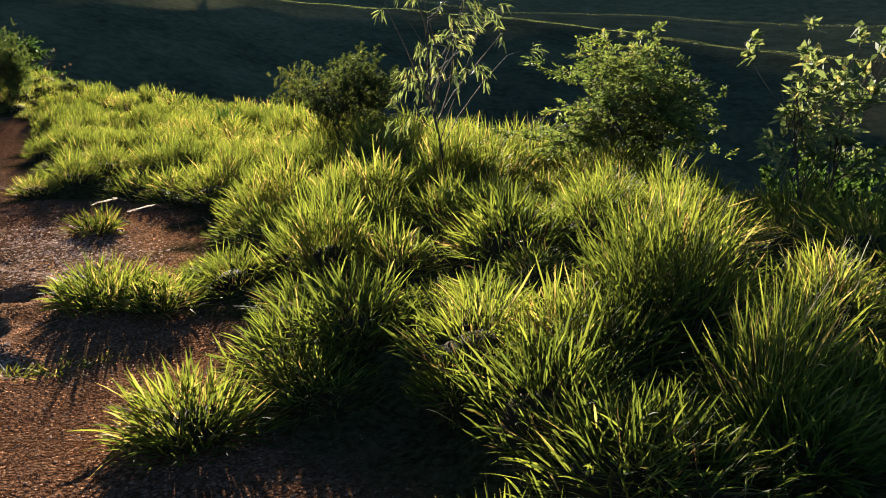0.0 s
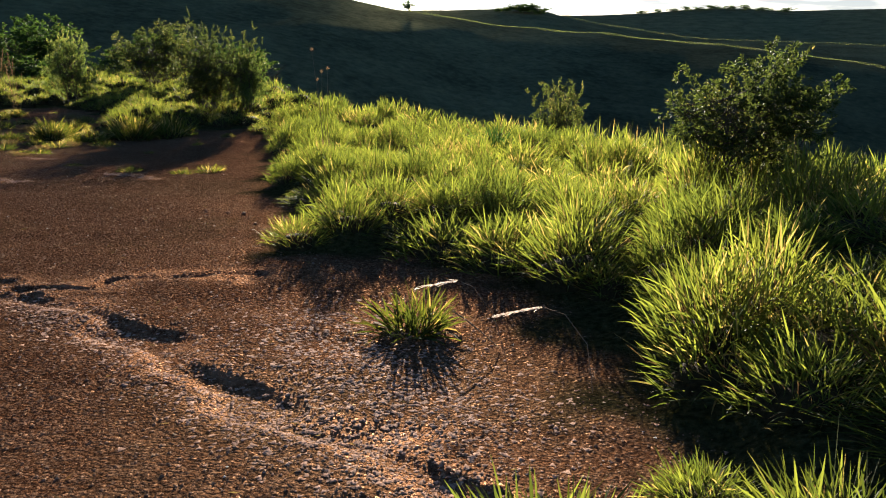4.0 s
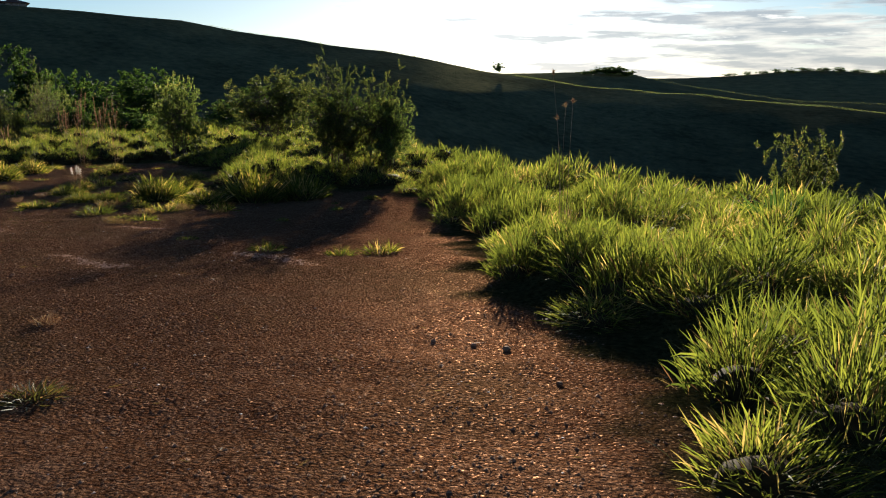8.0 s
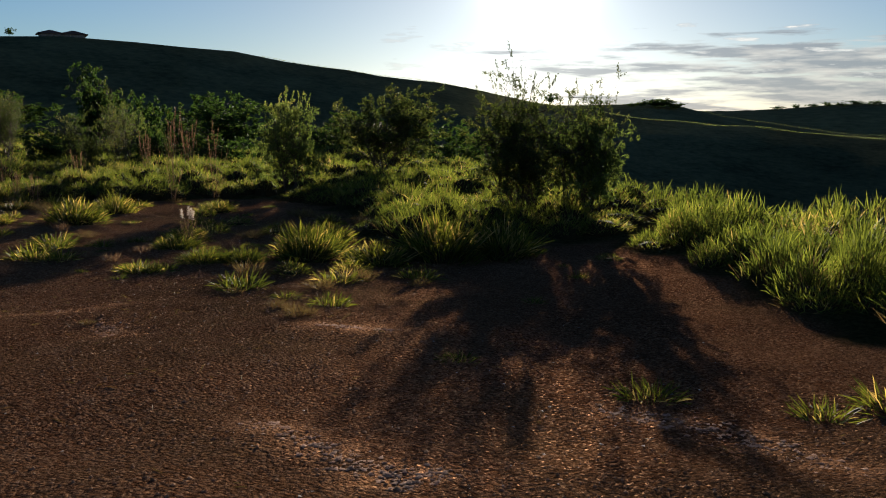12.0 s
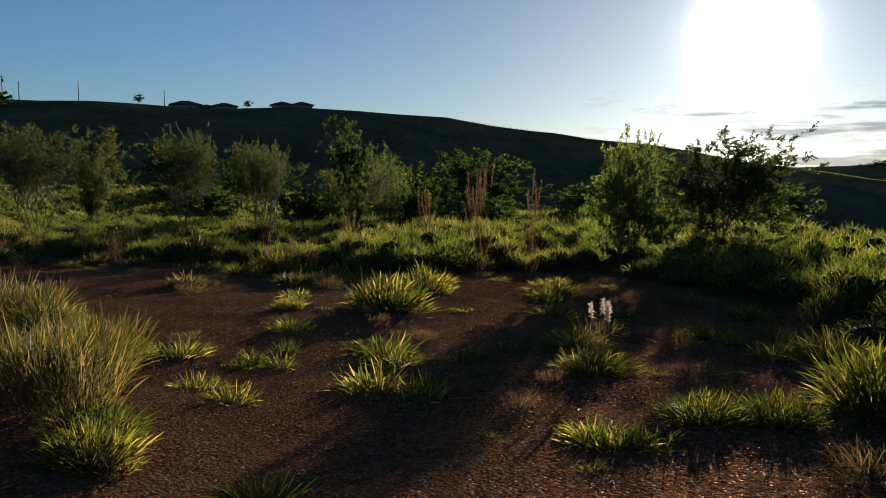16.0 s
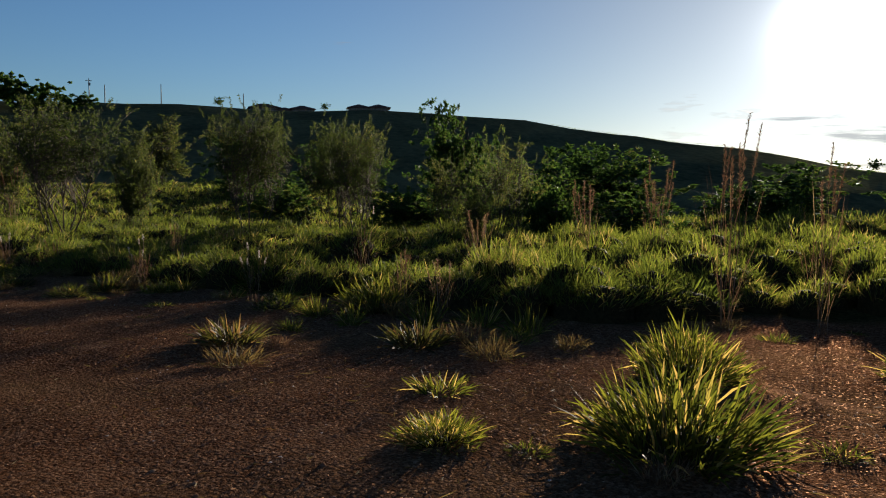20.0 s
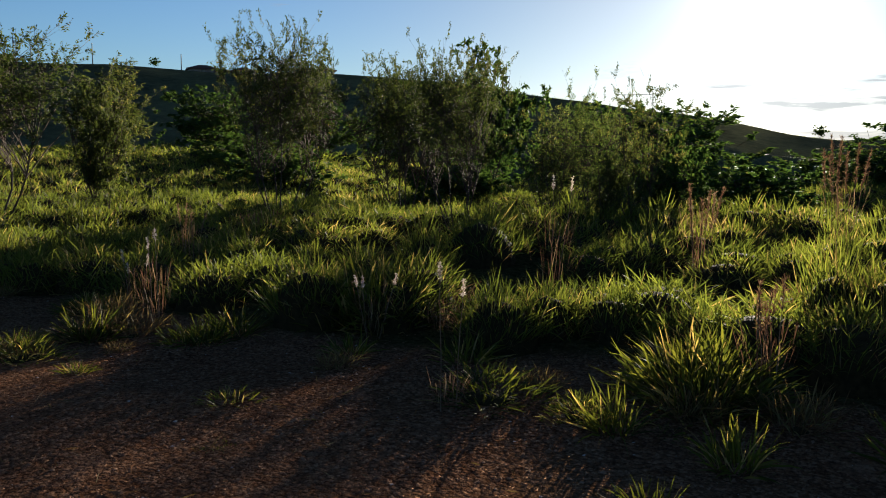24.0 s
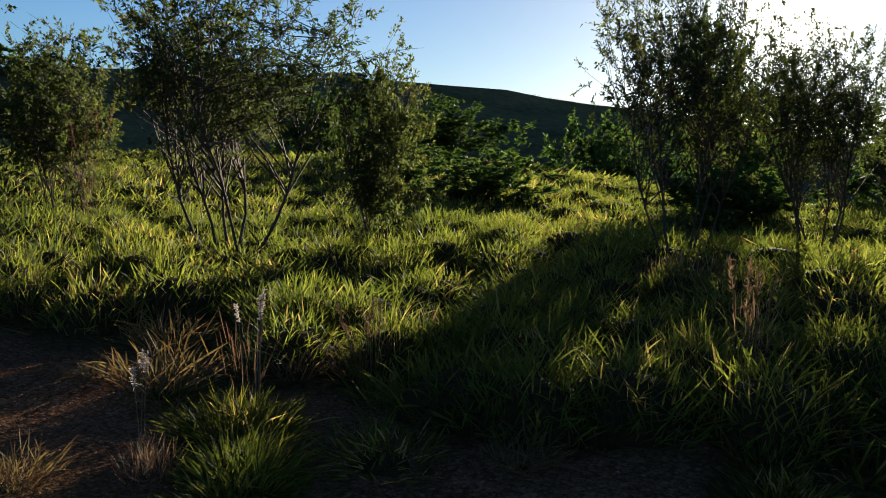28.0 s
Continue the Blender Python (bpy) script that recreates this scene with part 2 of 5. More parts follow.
def ground_material():
    """Red gravelly soil; a thatch of old blades between the tufts; pasture on the hills."""
    m, n, out = material("ground")
    geo = n.tree.nodes.new("ShaderNodeNewGeometry")
    pos = geo.outputs["Position"]

    def kept(name):
        a = n.tree.nodes.new("ShaderNodeAttribute")
        a.attribute_name = name
        return a.outputs["Fac"]

    bare, far, wash = kept("bare"), kept("far"), kept("wash")
    grit = n.add("ShaderNodeTexVoronoi", Scale=44.0)
    n.link(pos, grit.inputs["Vector"])
    crumbs = n.add("ShaderNodeTexVoronoi", Scale=95.0)
    n.link(pos, crumbs.inputs["Vector"])
    fine = n.noise(pos, 60.0, 4.0, 0.7)
    mid = n.noise(pos, 9.0, 6.0, 0.62)
    wide = n.noise(pos, 0.55, 4.0)
    soil = n.ramp(n.math("ADD", n.math("MULTIPLY", mid, 0.55), n.math("MULTIPLY", wide, 0.45)), (0.32, (0.138, 0.060, 0.029)), (0.52, (0.230, 0.111, 0.057)), (0.70, (0.325, 0.179, 0.102)))
    soil = n.mix(n.ramp(grit.outputs["Color"], (0.45, (0, 0, 0)), (0.85, (0.6, 0.6, 0.6))), soil, (0.42, 0.245, 0.150))
    soil = n.mix(n.ramp(fine, (0.40, (0.6, 0.6, 0.6)), (0.54, (0, 0, 0))), soil, (0.040, 0.019, 0.012))
    # dark gaps between the grains, and single pale grains
    soil = n.mix(n.ramp(grit.outputs["Distance"], (0.44, (0, 0, 0)), (0.76, (0.5, 0.5, 0.5))), soil, (0.030, 0.014, 0.009))
    soil = n.mix(n.ramp(crumbs.outputs["Color"], (0.66, (0, 0, 0)), (0.92, (0.45, 0.45, 0.45))), soil, (0.44, 0.265, 0.165))
    # a thin olive film of algae in patches
    soil = n.mix(n.ramp(n.noise(pos, 0.5, 5.0, 0.6), (0.48, (0, 0, 0)), (0.66, (0.3, 0.3, 0.3))), soil, (0.125, 0.098, 0.050))
    # pale washed silt in streaks
    silt = n.ramp(n.noise(pos, 1.7, 7.0, 0.7), (0.60, (0, 0, 0)), (0.70, (0.55, 0.55, 0.55)))
    soil = n.mix(silt, soil, (0.34, 0.195, 0.12))
    soil = n.mix(n.math("MULTIPLY", wash, n.ramp(mid, (0.40, (0, 0, 0)), (0.58, (0.55, 0.55, 0.55)))), soil, (0.32, 0.178, 0.105))
    thatch = n.ramp(n.noise(pos, 22.0, 5.0), (0.35, (0.03, 0.035, 0.012)), (0.65, (0.10, 0.085, 0.035)))
    field = n.noise(pos, 0.05, 5.0, 0.6)
    tussock = n.noise(pos, 0.5, 5.0, 0.65)
    pasture = n.ramp(n.math("ADD", n.math("MULTIPLY", field, 0.5), n.math("MULTIPLY", tussock, 0.5)), (0.38, (0.044, 0.050, 0.029)), (0.50, (0.078, 0.083, 0.046)), (0.62, (0.115, 0.118, 0.064)))
    col = n.mix(bare, thatch, soil)
    col = n.mix(far, col, pasture)
    dull = n.add("ShaderNodeBsdfDiffuse", Roughness=1.0)
    n.link(col, dull.inputs["Color"])
    # grains of the soil throw low light onward
    grains = n.add("ShaderNodeBsdfGlossy", Roughness=0.62)
    n.link(n.mix(1.0, col, (1.7, 1.6, 1.5), "MULTIPLY"), grains.inputs["Color"])
    # a few washed grains shine
    wet = n.ramp(crumbs.outputs["Color"], (0.80, (0, 0, 0)), (0.86, (1, 1, 1)))
    n.link(n.math("SUBTRACT", 0.62, n.math("MULTIPLY", wet, 0.22)), grains.inputs["Roughness"])
    p = n.tree.nodes.new("ShaderNodeMixShader")
    n.link(n.math("ADD", n.math("MULTIPLY", bare, n.math("ADD", n.math("MULTIPLY", wash, 0.10), n.math("ADD", n.math("MULTIPLY", wet, 0.05), 0.05))), n.math("MULTIPLY", far, 0.02)), p.inputs[0])
    n.link(dull.outputs[0], p.inputs[1])
    n.link(grains.outputs[0], p.inputs[2])
    lumps = n.noise(pos, 28.0, 6.0, 0.75)
    # the gravel of the near end gives way to finer soil
    across = n.tree.nodes.new("ShaderNodeSeparateXYZ")
    n.link(pos, across.inputs[0])
    coarse = n.ramp(n.math("MULTIPLY", n.math("ADD", across.outputs[0], 22.0), 0.05), (0.2, (0.45, 0.45, 0.45)), (0.8, (1, 1, 1)))
    high = n.math("ADD", n.math("MULTIPLY", grit.outputs["Distance"], -1.1), n.math("ADD", n.math("MULTIPLY", crumbs.outputs["Distance"], -0.4), n.math("ADD", n.math("MULTIPLY", lumps, 1.5), n.math("MULTIPLY", mid, 1.2))))
    rough = bumped(n, n.math("MULTIPLY", high, coarse), 1.0, 0.075)
    n.link(rough, dull.inputs["Normal"])
    n.link(rough, grains.inputs["Normal"])
    n.link(p.outputs[0], out.inputs[0])
    return m


GROUND = ground_material()


def plain_material(name, dark, light, scale=3.0, rough=0.8, bump=0.3):
    m, n, out = material(name)
    geo = n.tree.nodes.new("ShaderNodeNewGeometry")
    a = n.noise(geo.outputs["Position"], scale, 4.0)
    b = n.noise(geo.outputs["Position"], scale * 11, 3.0)
    p = n.add("ShaderNodeBsdfPrincipled", Roughness=rough)
    p.inputs["Specular IOR Level"].default_value = 0.5 if rough < 0.3 else 0.02
    v = n.math("ADD", n.math("MULTIPLY", a, 0.6), n.math("MULTIPLY", b, 0.4))
    n.link(n.ramp(v, (0.35, dark), (0.65, light)), p.inputs["Base Color"])
    n.link(bumped(n, v, bump, 0.02), p.inputs["Normal"])
    n.link(p.outputs[0], out.inputs[0])
    return m


STONE = plain_material("red soil clod", (0.12, 0.06, 0.032), (0.34, 0.195, 0.115), 9.0, 0.8)
FLAKE = plain_material("flake of dried silt", (0.22, 0.11, 0.07), (0.46, 0.27, 0.18), 14.0, 0.8)
PALESTONE = plain_material("pale stone", (0.28, 0.22, 0.18), (0.5, 0.42, 0.36), 9.0, 0.6)
WALLPAINT = plain_material("house wall", (0.13, 0.115, 0.10), (0.22, 0.20, 0.175), 0.8)
ROOFTILE = plain_material("roof tile", (0.07, 0.04, 0.032), (0.14, 0.08, 0.06), 1.5)
DARKGLASS = plain_material("window glass", (0.02, 0.025, 0.03), (0.03, 0.035, 0.04), 1.0, 0.1, 0.0)
# near-black, for lumps added inside tussocks to shade their hearts
LIGHTBLOCK = plain_material("light-blocking lump", (0.014, 0.011, 0.005), (0.050, 0.036, 0.015), 30.0)
CONCRETE = plain_material("grey concrete", (0.25, 0.24, 0.22), (0.4, 0.39, 0.37), 2.0)
TIMBER = plain_material("weathered timber", (0.10, 0.085, 0.07), (0.22, 0.19, 0.16), 4.0)

# ---------------------------------------------------------------- terrain
CX, CY = -12.0, 12.0      # the middle of the clearing, from which bearings are taken (degrees left of +y)

# rim of the clearing, where the slope falls into the valley: bearing, metres
RIM = [(-180, 70), (-150, 60), (-126, 24), (-114, 15.5), (-106, 13.2), (-99, 12.2), (-90, 11.0), (-78, 10.3), (-67, 9.7), (-52, 9.1), (-38, 9.3), (-25, 9.8), (-10, 11.2), (3, 13.5), (12, 18), (21, 24), (36, 29), (52, 38), (65, 52), (90, 75), (180, 70)]
# three ranges of hills: bearing, angle of the crest above the eye
CREST = [(-180, 3.0), (-120, 1.0), (-90, -1.5), (-60, -3.0), (-30, -3.9), (-22, -3.4), (-14, -2.3), (-9.5, -1.8), (-4, -1.5), (3, -1.0), (8.5, -0.47), (12.8, 0.2), (16, 0.57), (20, 1.38), (26, 2.1), (33, 3.0), (38.5, 3.75), (43, 3.98), (54, 3.98), (60, 4.3), (67, 3.9), (80, 5.0), (110, 6.0), (140, 4.5), (180, 3.0)]
SECOND = [(-180, 1.0), (-60, -1.5), (-30, -2.0), (-22, -2.0), (-14, -1.5), (-5, -1.4), (2, -0.45), (5, 0.15), (6.3, 0.62), (8.6, 0.45), (12, 0.3), (20, 0.2), (180, 0.5)]
THIRD = [(-180, 1.0), (-40, 0.6), (-20, 0.7), (-9.3, 0.33), (-6.5, 0.57), (-3.6, 0.46), (-1.6, 0.25), (2, 0.0), (20, -0.1), (180, 0.3)]


def table(rows, bearing):
    a, v = np.array(rows, float).T
    return sum(np.interp(bearing + k, a, v, period=360) for k in (-1.2, 0, 1.2)) / 3


def smooth(e0, e1, v):
    s = np.clip((v - e0) / (e1 - e0), 0, 1)
    return s * s * (3 - 2 * s)


def ripple(x, y, size, seed):
    """A few crossed waves: a smooth uneven surface within about -1 to 1."""
    rng = np.random.RandomState(seed)
    v = 0.0
    for _ in range(7):
        a, f, ph = rng.uniform(0, 2 * np.pi), rng.uniform(0.6, 1.7) * 2 * np.pi / size, rng.uniform(0, 2 * np.pi)
        v = v + np.sin((x * np.cos(a) + y * np.sin(a)) * f + ph)
    return v / 3.6


# washed channels: depth, half width, course
RILLS = [(0.034, 0.13, [(-9.5, 9.7), (-7.9, 8.7), (-6.7, 8.05), (-6.1, 7.9), (-5.6, 7.75), (-5.2, 7.5), (-4.55, 7.05), (-4.0, 6.78), (-3.5, 6.52), (-3.05, 6.3), (-2.75, 6.0)]),
         (0.075, 0.085, [(-2.85, 5.95), (-3.16, 5.8), (-3.4, 5.58)]),
         (0.042, 0.085, [(-3.42, 5.5), (-3.28, 5.2), (-3.08, 4.95), (-2.86, 4.66), (-2.5, 4.3)]),
         (0.026, 0.055, [(-7.6, 8.35), (-6.8, 8.3), (-6.42, 8.18), (-6.1, 8.4), (-5.8, 8.75), (-5.1, 9.0)])]


# thin pale crusts of silt
SILT = [[(-11.47, 13.26), (-11.08, 13.1), (-10.84, 12.97), (-10.6, 12.9), (-10.49, 13.05)], [(-10.04, 14.19), (-9.65, 14.13), (-9.36, 14.05), (-8.98, 13.81)],
        [(-14.52, 14.6), (-14.34, 14.89), (-14.23, 15.25)], [(-13.64, 14.5), (-13.5, 14.42), (-13.34, 14.32)], [(-12.24, 15.08), (-11.99, 15.16), (-11.72, 15.21)]]


def to_line(x, y, line):
    """The distance to a line of points."""
    best = np.full(np.shape(x), 1e9)
    for (ax, ay), (bx, by) in zip(line, line[1:]):
        dx, dy = bx - ax, by - ay
        s = np.clip(((x - ax) * dx + (y - ay) * dy) / (dx * dx + dy * dy), 0, 1)
        best = np.minimum(best, np.hypot(x - ax - s * dx, y - ay - s * dy))
    return best


# bare red soil of the clearing, seen in plan
BARE_EAST = [
    (1.6, -9), (0.3, 0), (-0.2, 2.9), (-0.85, 3.8), (-1.5, 4.9), (-2.15, 6.3), (-2.45, 7.5), (-2.85, 8.7), (-3.6, 9.65),
    (-4.55, 9.85), (-5.35, 9.5), (-5.42, 10.3), (-5.62, 11.2), (-6.1, 11.9), (-7.1, 13.4), (-8.1, 15.6), (-9.05, 17.7), (-10.5, 20.4), (-11.6, 21.4)]
BARE_NORTH = [
    (-12.7, 20.2), (-13.6, 19.3), (-14.8, 20.4), (-15.8, 22.4), (-17.2, 23.8), (-18.8, 24.8), (-20.3, 24.2), (-20.9, 22.8), (-21.8, 22.1),
    (-23.0, 21.9), (-23.8, 22.0), (-24.5, 21.85), (-25.3, 21.65), (-26.2, 21.4), (-27.6, 21.5)]
BARE_SOUTH = [
    (-28.5, 21.2), (-29.6, 20.9), (-31.0, 20.9), (-31.8, 20.6), (-31.5, 19.2), (-29, 18.0), (-27, 17.0), (-23, 16.0), (-20, 15.2),
    (-18, 13.9), (-16, 12.2), (-13, 9.6), (-10, 6.0), (-7.5, 2.5), (-5, -2), (-4, -9)]
BARE = BARE_EAST + BARE_NORTH + BARE_SOUTH


def in_bare(x, y):
    """Metres inside the bare soil (negative: outside)."""
    x, y = np.asarray(x, float), np.asarray(y, float)
    inside = np.zeros(x.shape, bool)
    for (ax, ay), (bx, by) in zip(BARE, BARE[1:] + BARE[:1]):
        cross = (ay > y) != (by > y)
        with np.errstate(divide="ignore", invalid="ignore"):
            inside ^= cross & (x < (bx - ax) * (y - ay) / (by - ay + 1e-12) + ax)
    d = to_line(x, y, BARE + BARE[:1])
    return np.where(inside, d, -d) + 0.22 * ripple(x, y, 1.6, 4) + 0.1 * ripple(x, y, 0.5, 5)


def site(x, y):
    """The clearing and its grassy border."""
    z = 0.0045 * np.clip(x, -60, 20) - 0.0734 * np.clip(y, -60, 16) - 0.0734 * 3.2 * (1 - np.exp(-np.clip(y - 16, 0, 99) / 3.2))
    z = z + 0.75 * smooth(-30.5, -42, x) * smooth(5, 20, y) + 0.16 * np.exp(-((x + 29) / 3.5) ** 2 - ((y - 25) / 1.6) ** 2)
    z = z + 0.05 * ripple(x, y, 6, 1) + 0.015 * ripple(x, y, 1.1, 2)
    # the grass grows on a bank above the worn soil, highest at the near end
    outside = -in_bare(x, y)
    z = z + smooth(0.1, 1.0, outside) * (0.04 + 0.04 * smooth(-18, -11, x) + 0.13 * smooth(-9, -5, x)) * smooth(40, 30, np.abs(x + 14)) * smooth(-1, 3, y)
    crown = to_line(x, y, [(1.6, 5.2), (0.8, 7.0), (-0.3, 9.6), (-1.2, 11.6)])
    return z + 0.30 * smooth(0.1, 1.3, outside) * np.exp(-(crown / 1.35) ** 2)


def terrain(x, y):
    x, y = np.asarray(x, float), np.asarray(y, float)
    near = site(x, y)
    dx, dy = x - CX, y - CY
    r, b = np.hypot(dx, dy), np.degrees(np.arctan2(-dx, dy))
    rim = table(RIM, b)
    edge = site(CX + dx * np.minimum(1, rim / np.maximum(r, 1e-6)), CY + dy * np.minimum(1, rim / np.maximum(r, 1e-6)))
    up = lambda rows: np.tan(np.radians(table(rows, b)))
    back = smooth(95, 130, np.abs(b))
    r1, r2, r3 = 262.0, 700.0, 1700.0
    h1, h2, h3 = (r1 + 6) * up(CREST) + 0.7, r2 * up(SECOND) + 0.2, r3 * up(THIRD) + 0.2
    floor = np.minimum(-20.0, h1 - 29) * (1 - back) + 3.0 * back
    knots = [(rim, edge), (rim + 75, floor), (r1 + 0 * r, h1), (460 + 0 * r, np.minimum(h1, h2) - 18), (r2 + 0 * r, h2), (1100 + 0 * r, np.minimum(h2, h3) - 30), (r3 + 0 * r, h3), (4200 + 0 * r, -60 + 0 * r)]
    z = near
    for (ra, za), (rb, zb) in zip(knots, knots[1:]):
        s = np.clip((r - ra) / (rb - ra), 0, 1)
        curve = s * s * (3 - 2 * s)
        if za is edge:
            curve = curve * 0.3 + 0.7 * np.clip(s - 0.02, 0, 1) / 0.98 * (2 - s)      # steep below the rim
        elif zb is h1:
            s = np.minimum(1, s * 1.06)
            curve = 0.2 * s * s * (3 - 2 * s) + 0.8 * s * (1 + 0.3 * (1 - s))                      # an even flank up to the crest
        z = np.where(r > ra, za + (zb - za) * curve, z)
    roll = smooth(60, 160, r) * (0.35 * ripple(x, y, 60, 7) + 0.25 * ripple(x, y, 23, 8))
    return z + roll


def surface(x, y):
    """The terrain with its worn crust, low scarps and washed channels; and how near a channel is."""
    inner = (np.abs(x + 14) < 19) & (np.abs(y - 12) < 14)
    crust = smooth(-0.1, 0.5, in_bare(x, y)) * inner
    step = ripple(x, y, 2.6, 11) + 0.5 * ripple(x, y, 0.9, 12)
    z = terrain(x, y) + crust * 0.008 * np.tanh(step * 4)
    wash = np.full(np.shape(x), 9.0)
    for depth, half, line in RILLS:
        d = to_line(x + 0.10 * ripple(x, y, 0.8, 14), y + 0.10 * ripple(x, y, 0.7, 15), line)
        z = z - inner * (depth * np.exp(-(d / half) ** 3) * (1 + 0.18 * ripple(x, y, 0.9, 16)) + 0.008 * np.exp(-(d / 0.35) ** 2))
        z = z + inner * 0.003 * ripple(x, y, 0.24, 17) * np.exp(-(d / 0.45) ** 2)
        wash = np.minimum(wash, np.abs(d - 0.12))
    near = np.exp(-(wash / 0.10) ** 2)
    for line in SILT:
        near = np.maximum(near, 1.3 * np.exp(-(to_line(x + 0.06 * ripple(x, y, 0.5, 18), y + 0.06 * ripple(x, y, 0.4, 19), line) / 0.09) ** 2))
    return z, near * inner


def ground_height(x, y):
    return float(surface(np.array([x]), np.array([y]))[0][0])


def mesh_from(name, verts, faces, mat=None, smooth_faces=False):
    """faces: arrays of corner numbers, each array with faces of one size."""
    me = bpy.data.meshes.new(name)
    faces = [f for f in faces if len(f)]
    me.vertices.add(len(verts))
    me.vertices.foreach_set("co", np.asarray(verts, np.float32).ravel())
    loops = np.concatenate([f.ravel() for f in faces])
    counts = np.concatenate([np.full(len(f), f.shape[1]) for f in faces])
    me.loops.add(len(loops))
    me.loops.foreach_set("vertex_index", loops.astype(np.int32))
    me.polygons.add(len(counts))
    me.polygons.foreach_set("loop_start", (np.cumsum(counts) - counts).astype(np.int32))
    if smooth_faces:
        me.polygons.foreach_set("use_smooth", np.ones(len(counts), bool))
    me.update(calc_edges=True)
    if mat:
        me.materials.append(mat)
    return me


def stops(lo, hi, step, far, growth):
    mid = np.arange(lo, hi, step)
    out, d, at = [], step, 0.0
    while at < far:
        d *= growth
        at += d
        out.append(at)
    out = np.array(out)
    return np.concatenate([lo - out[::-1], mid, mid[-1] + out])


def make_ground():
    xs, ys = stops(-31, 1.5, 0.16, 4000, 1.085), stops(2, 23.5, 0.16, 4000, 1.085)
    # closer rows where the rills run
    xs = np.concatenate([xs[xs < -9.5], np.arange(-9.5, -8.0, 0.06), np.arange(-8.0, -2.0, 0.035), np.arange(-2.0, -1.5, 0.06), xs[xs > -1.45]])
    ys = np.concatenate([ys[ys < 4.0], np.arange(4.0, 8.6, 0.035), np.arange(8.6, 10.0, 0.06), ys[ys > 10.05]])
    X, Y = np.meshgrid(xs, ys)
    Z, wash = surface(X, Y)
    bare = in_bare(X, Y)
    h, w = X.shape
    i = np.arange(h * w).reshape(h, w)
    quads = np.stack([i[:-1, :-1], i[:-1, 1:], i[1:, 1:], i[1:, :-1]], -1).reshape(-1, 4)
    me = mesh_from("ground", np.stack([X, Y, Z], -1).reshape(-1, 3), [quads], GROUND, True)
    r = np.hypot(X - CX, Y - CY)
    for name, v in (("bare", smooth(-0.25, 0.15, bare)), ("far", smooth(30, 60, r)), ("wash", wash)):
        me.attributes.new(name, "FLOAT", "POINT").data.foreach_set("value", v.astype(np.float32).ravel())
    tagged(new("ground", me), "bare red gravelly soil, grassy banks and rolling pasture hills", "ground", kind="structure")


make_ground()

# ---------------------------------------------------------------- building blocks
def part(name, me, parent, label=""):
    ob = new(name, me)
    ob.parent = parent
    return tagged(ob, label)


def base(name, x, y, z, turn=0.0):
    ob = new(name)
    ob.empty_display_size = 0.1
    ob.matrix_world = pose(x, y, z, 0, 0, turn)
    return ob


def blades(root, way, length, width, droop, rng, rows=3):
    """Vertices and faces of many thin pointed blades."""
    n = len(root)
    way = way / np.linalg.norm(way, axis=1, keepdims=True)
    side = np.cross(way, rng.normal(size=(n, 3)))
    side /= np.linalg.norm(side, axis=1, keepdims=True) + 1e-9
    if rows == 1:       # a single diamond
        mid = root + way * (length * 0.45)[:, None]
        v = np.stack([root, mid - side * (width / 2)[:, None], root + way * length[:, None] - np.array([0, 0, 1.0]) * (droop * length)[:, None], mid + side * (width / 2)[:, None]], 1).reshape(-1, 3)
        return v, (np.arange(n) * 4)[:, None] + np.array([[0, 1, 2, 3]]), np.zeros((0, 3), int)
    cuts = ((0.0, 0.35), (0.35, 1.0), (0.72, 0.7)) if rows == 3 else ((0.0, 0.6), (0.5, 1.0))
    pts = []
    down = np.array([0, 0, -1.0])
    for s, w in cuts:
        c = root + way * (length * s)[:, None] + down * (droop * length * s * s)[:, None]
        pts += [c - side * (width * w / 2)[:, None], c + side * (width * w / 2)[:, None]]
    pts.append(root + way * length[:, None] + down * (droop * length)[:, None])
    k = len(pts)
    v = np.stack(pts, 1).reshape(-1, 3)
    o = (np.arange(n) * k)[:, None]
    quads = [o + np.array([[2 * j, 2 * j + 1, 2 * j + 3, 2 * j + 2]]) for j in range(len(cuts) - 1)]
    tip = o + np.array([[k - 3, k - 2, k - 1]])
    return v, np.concatenate(quads), tip


def tuft_blades(rng, radius, height, count, size=0.2, wide=0.013, lie=0.9, rows=3, loose=0.36):
    """Blades of one tuft that stands on the origin: leafy stems that lean outwards."""
    u = np.sqrt(rng.uniform(0, 1, count))
    a = rng.uniform(0, 2 * np.pi, count)
    lean = lie * u + rng.normal(0, 0.12, count)
    out = np.stack([np.cos(a), np.sin(a), np.zeros(count)], 1)
    stem = out * np.sin(lean)[:, None] + np.array([0, 0, 1.0]) * np.cos(lean)[:, None]
    up = rng.uniform(0.0, 1.0, count) ** 0.75
    root = out * (radius * 0.55 * u)[:, None] + stem * (up * max(height - size * 0.6, 0.02))[:, None]
    way = stem + rng.normal(0, loose, (count, 3)) + np.array([0, 0, 0.12])
    length = size * rng.uniform(0.6, 1.35, count)
    return blades(root, way, length, wide * rng.uniform(0.7, 1.3, count), rng.uniform(0.0, 0.45, count), rng, rows)


class Heap:
    """Gathers many small pieces into one mesh."""

    def __init__(self):
        self.v, self.q, self.t, self.n = [], [], [], 0

    def put(self, v, q, t):
        self.v.append(v)
        self.q.append(q + self.n)
        self.t.append(t + self.n)
        self.n += len(v)

    def mesh(self, name, mat, smooth_faces=True):
        return mesh_from(name, np.concatenate(self.v), [np.concatenate(self.q), np.concatenate(self.t)], mat, smooth_faces)


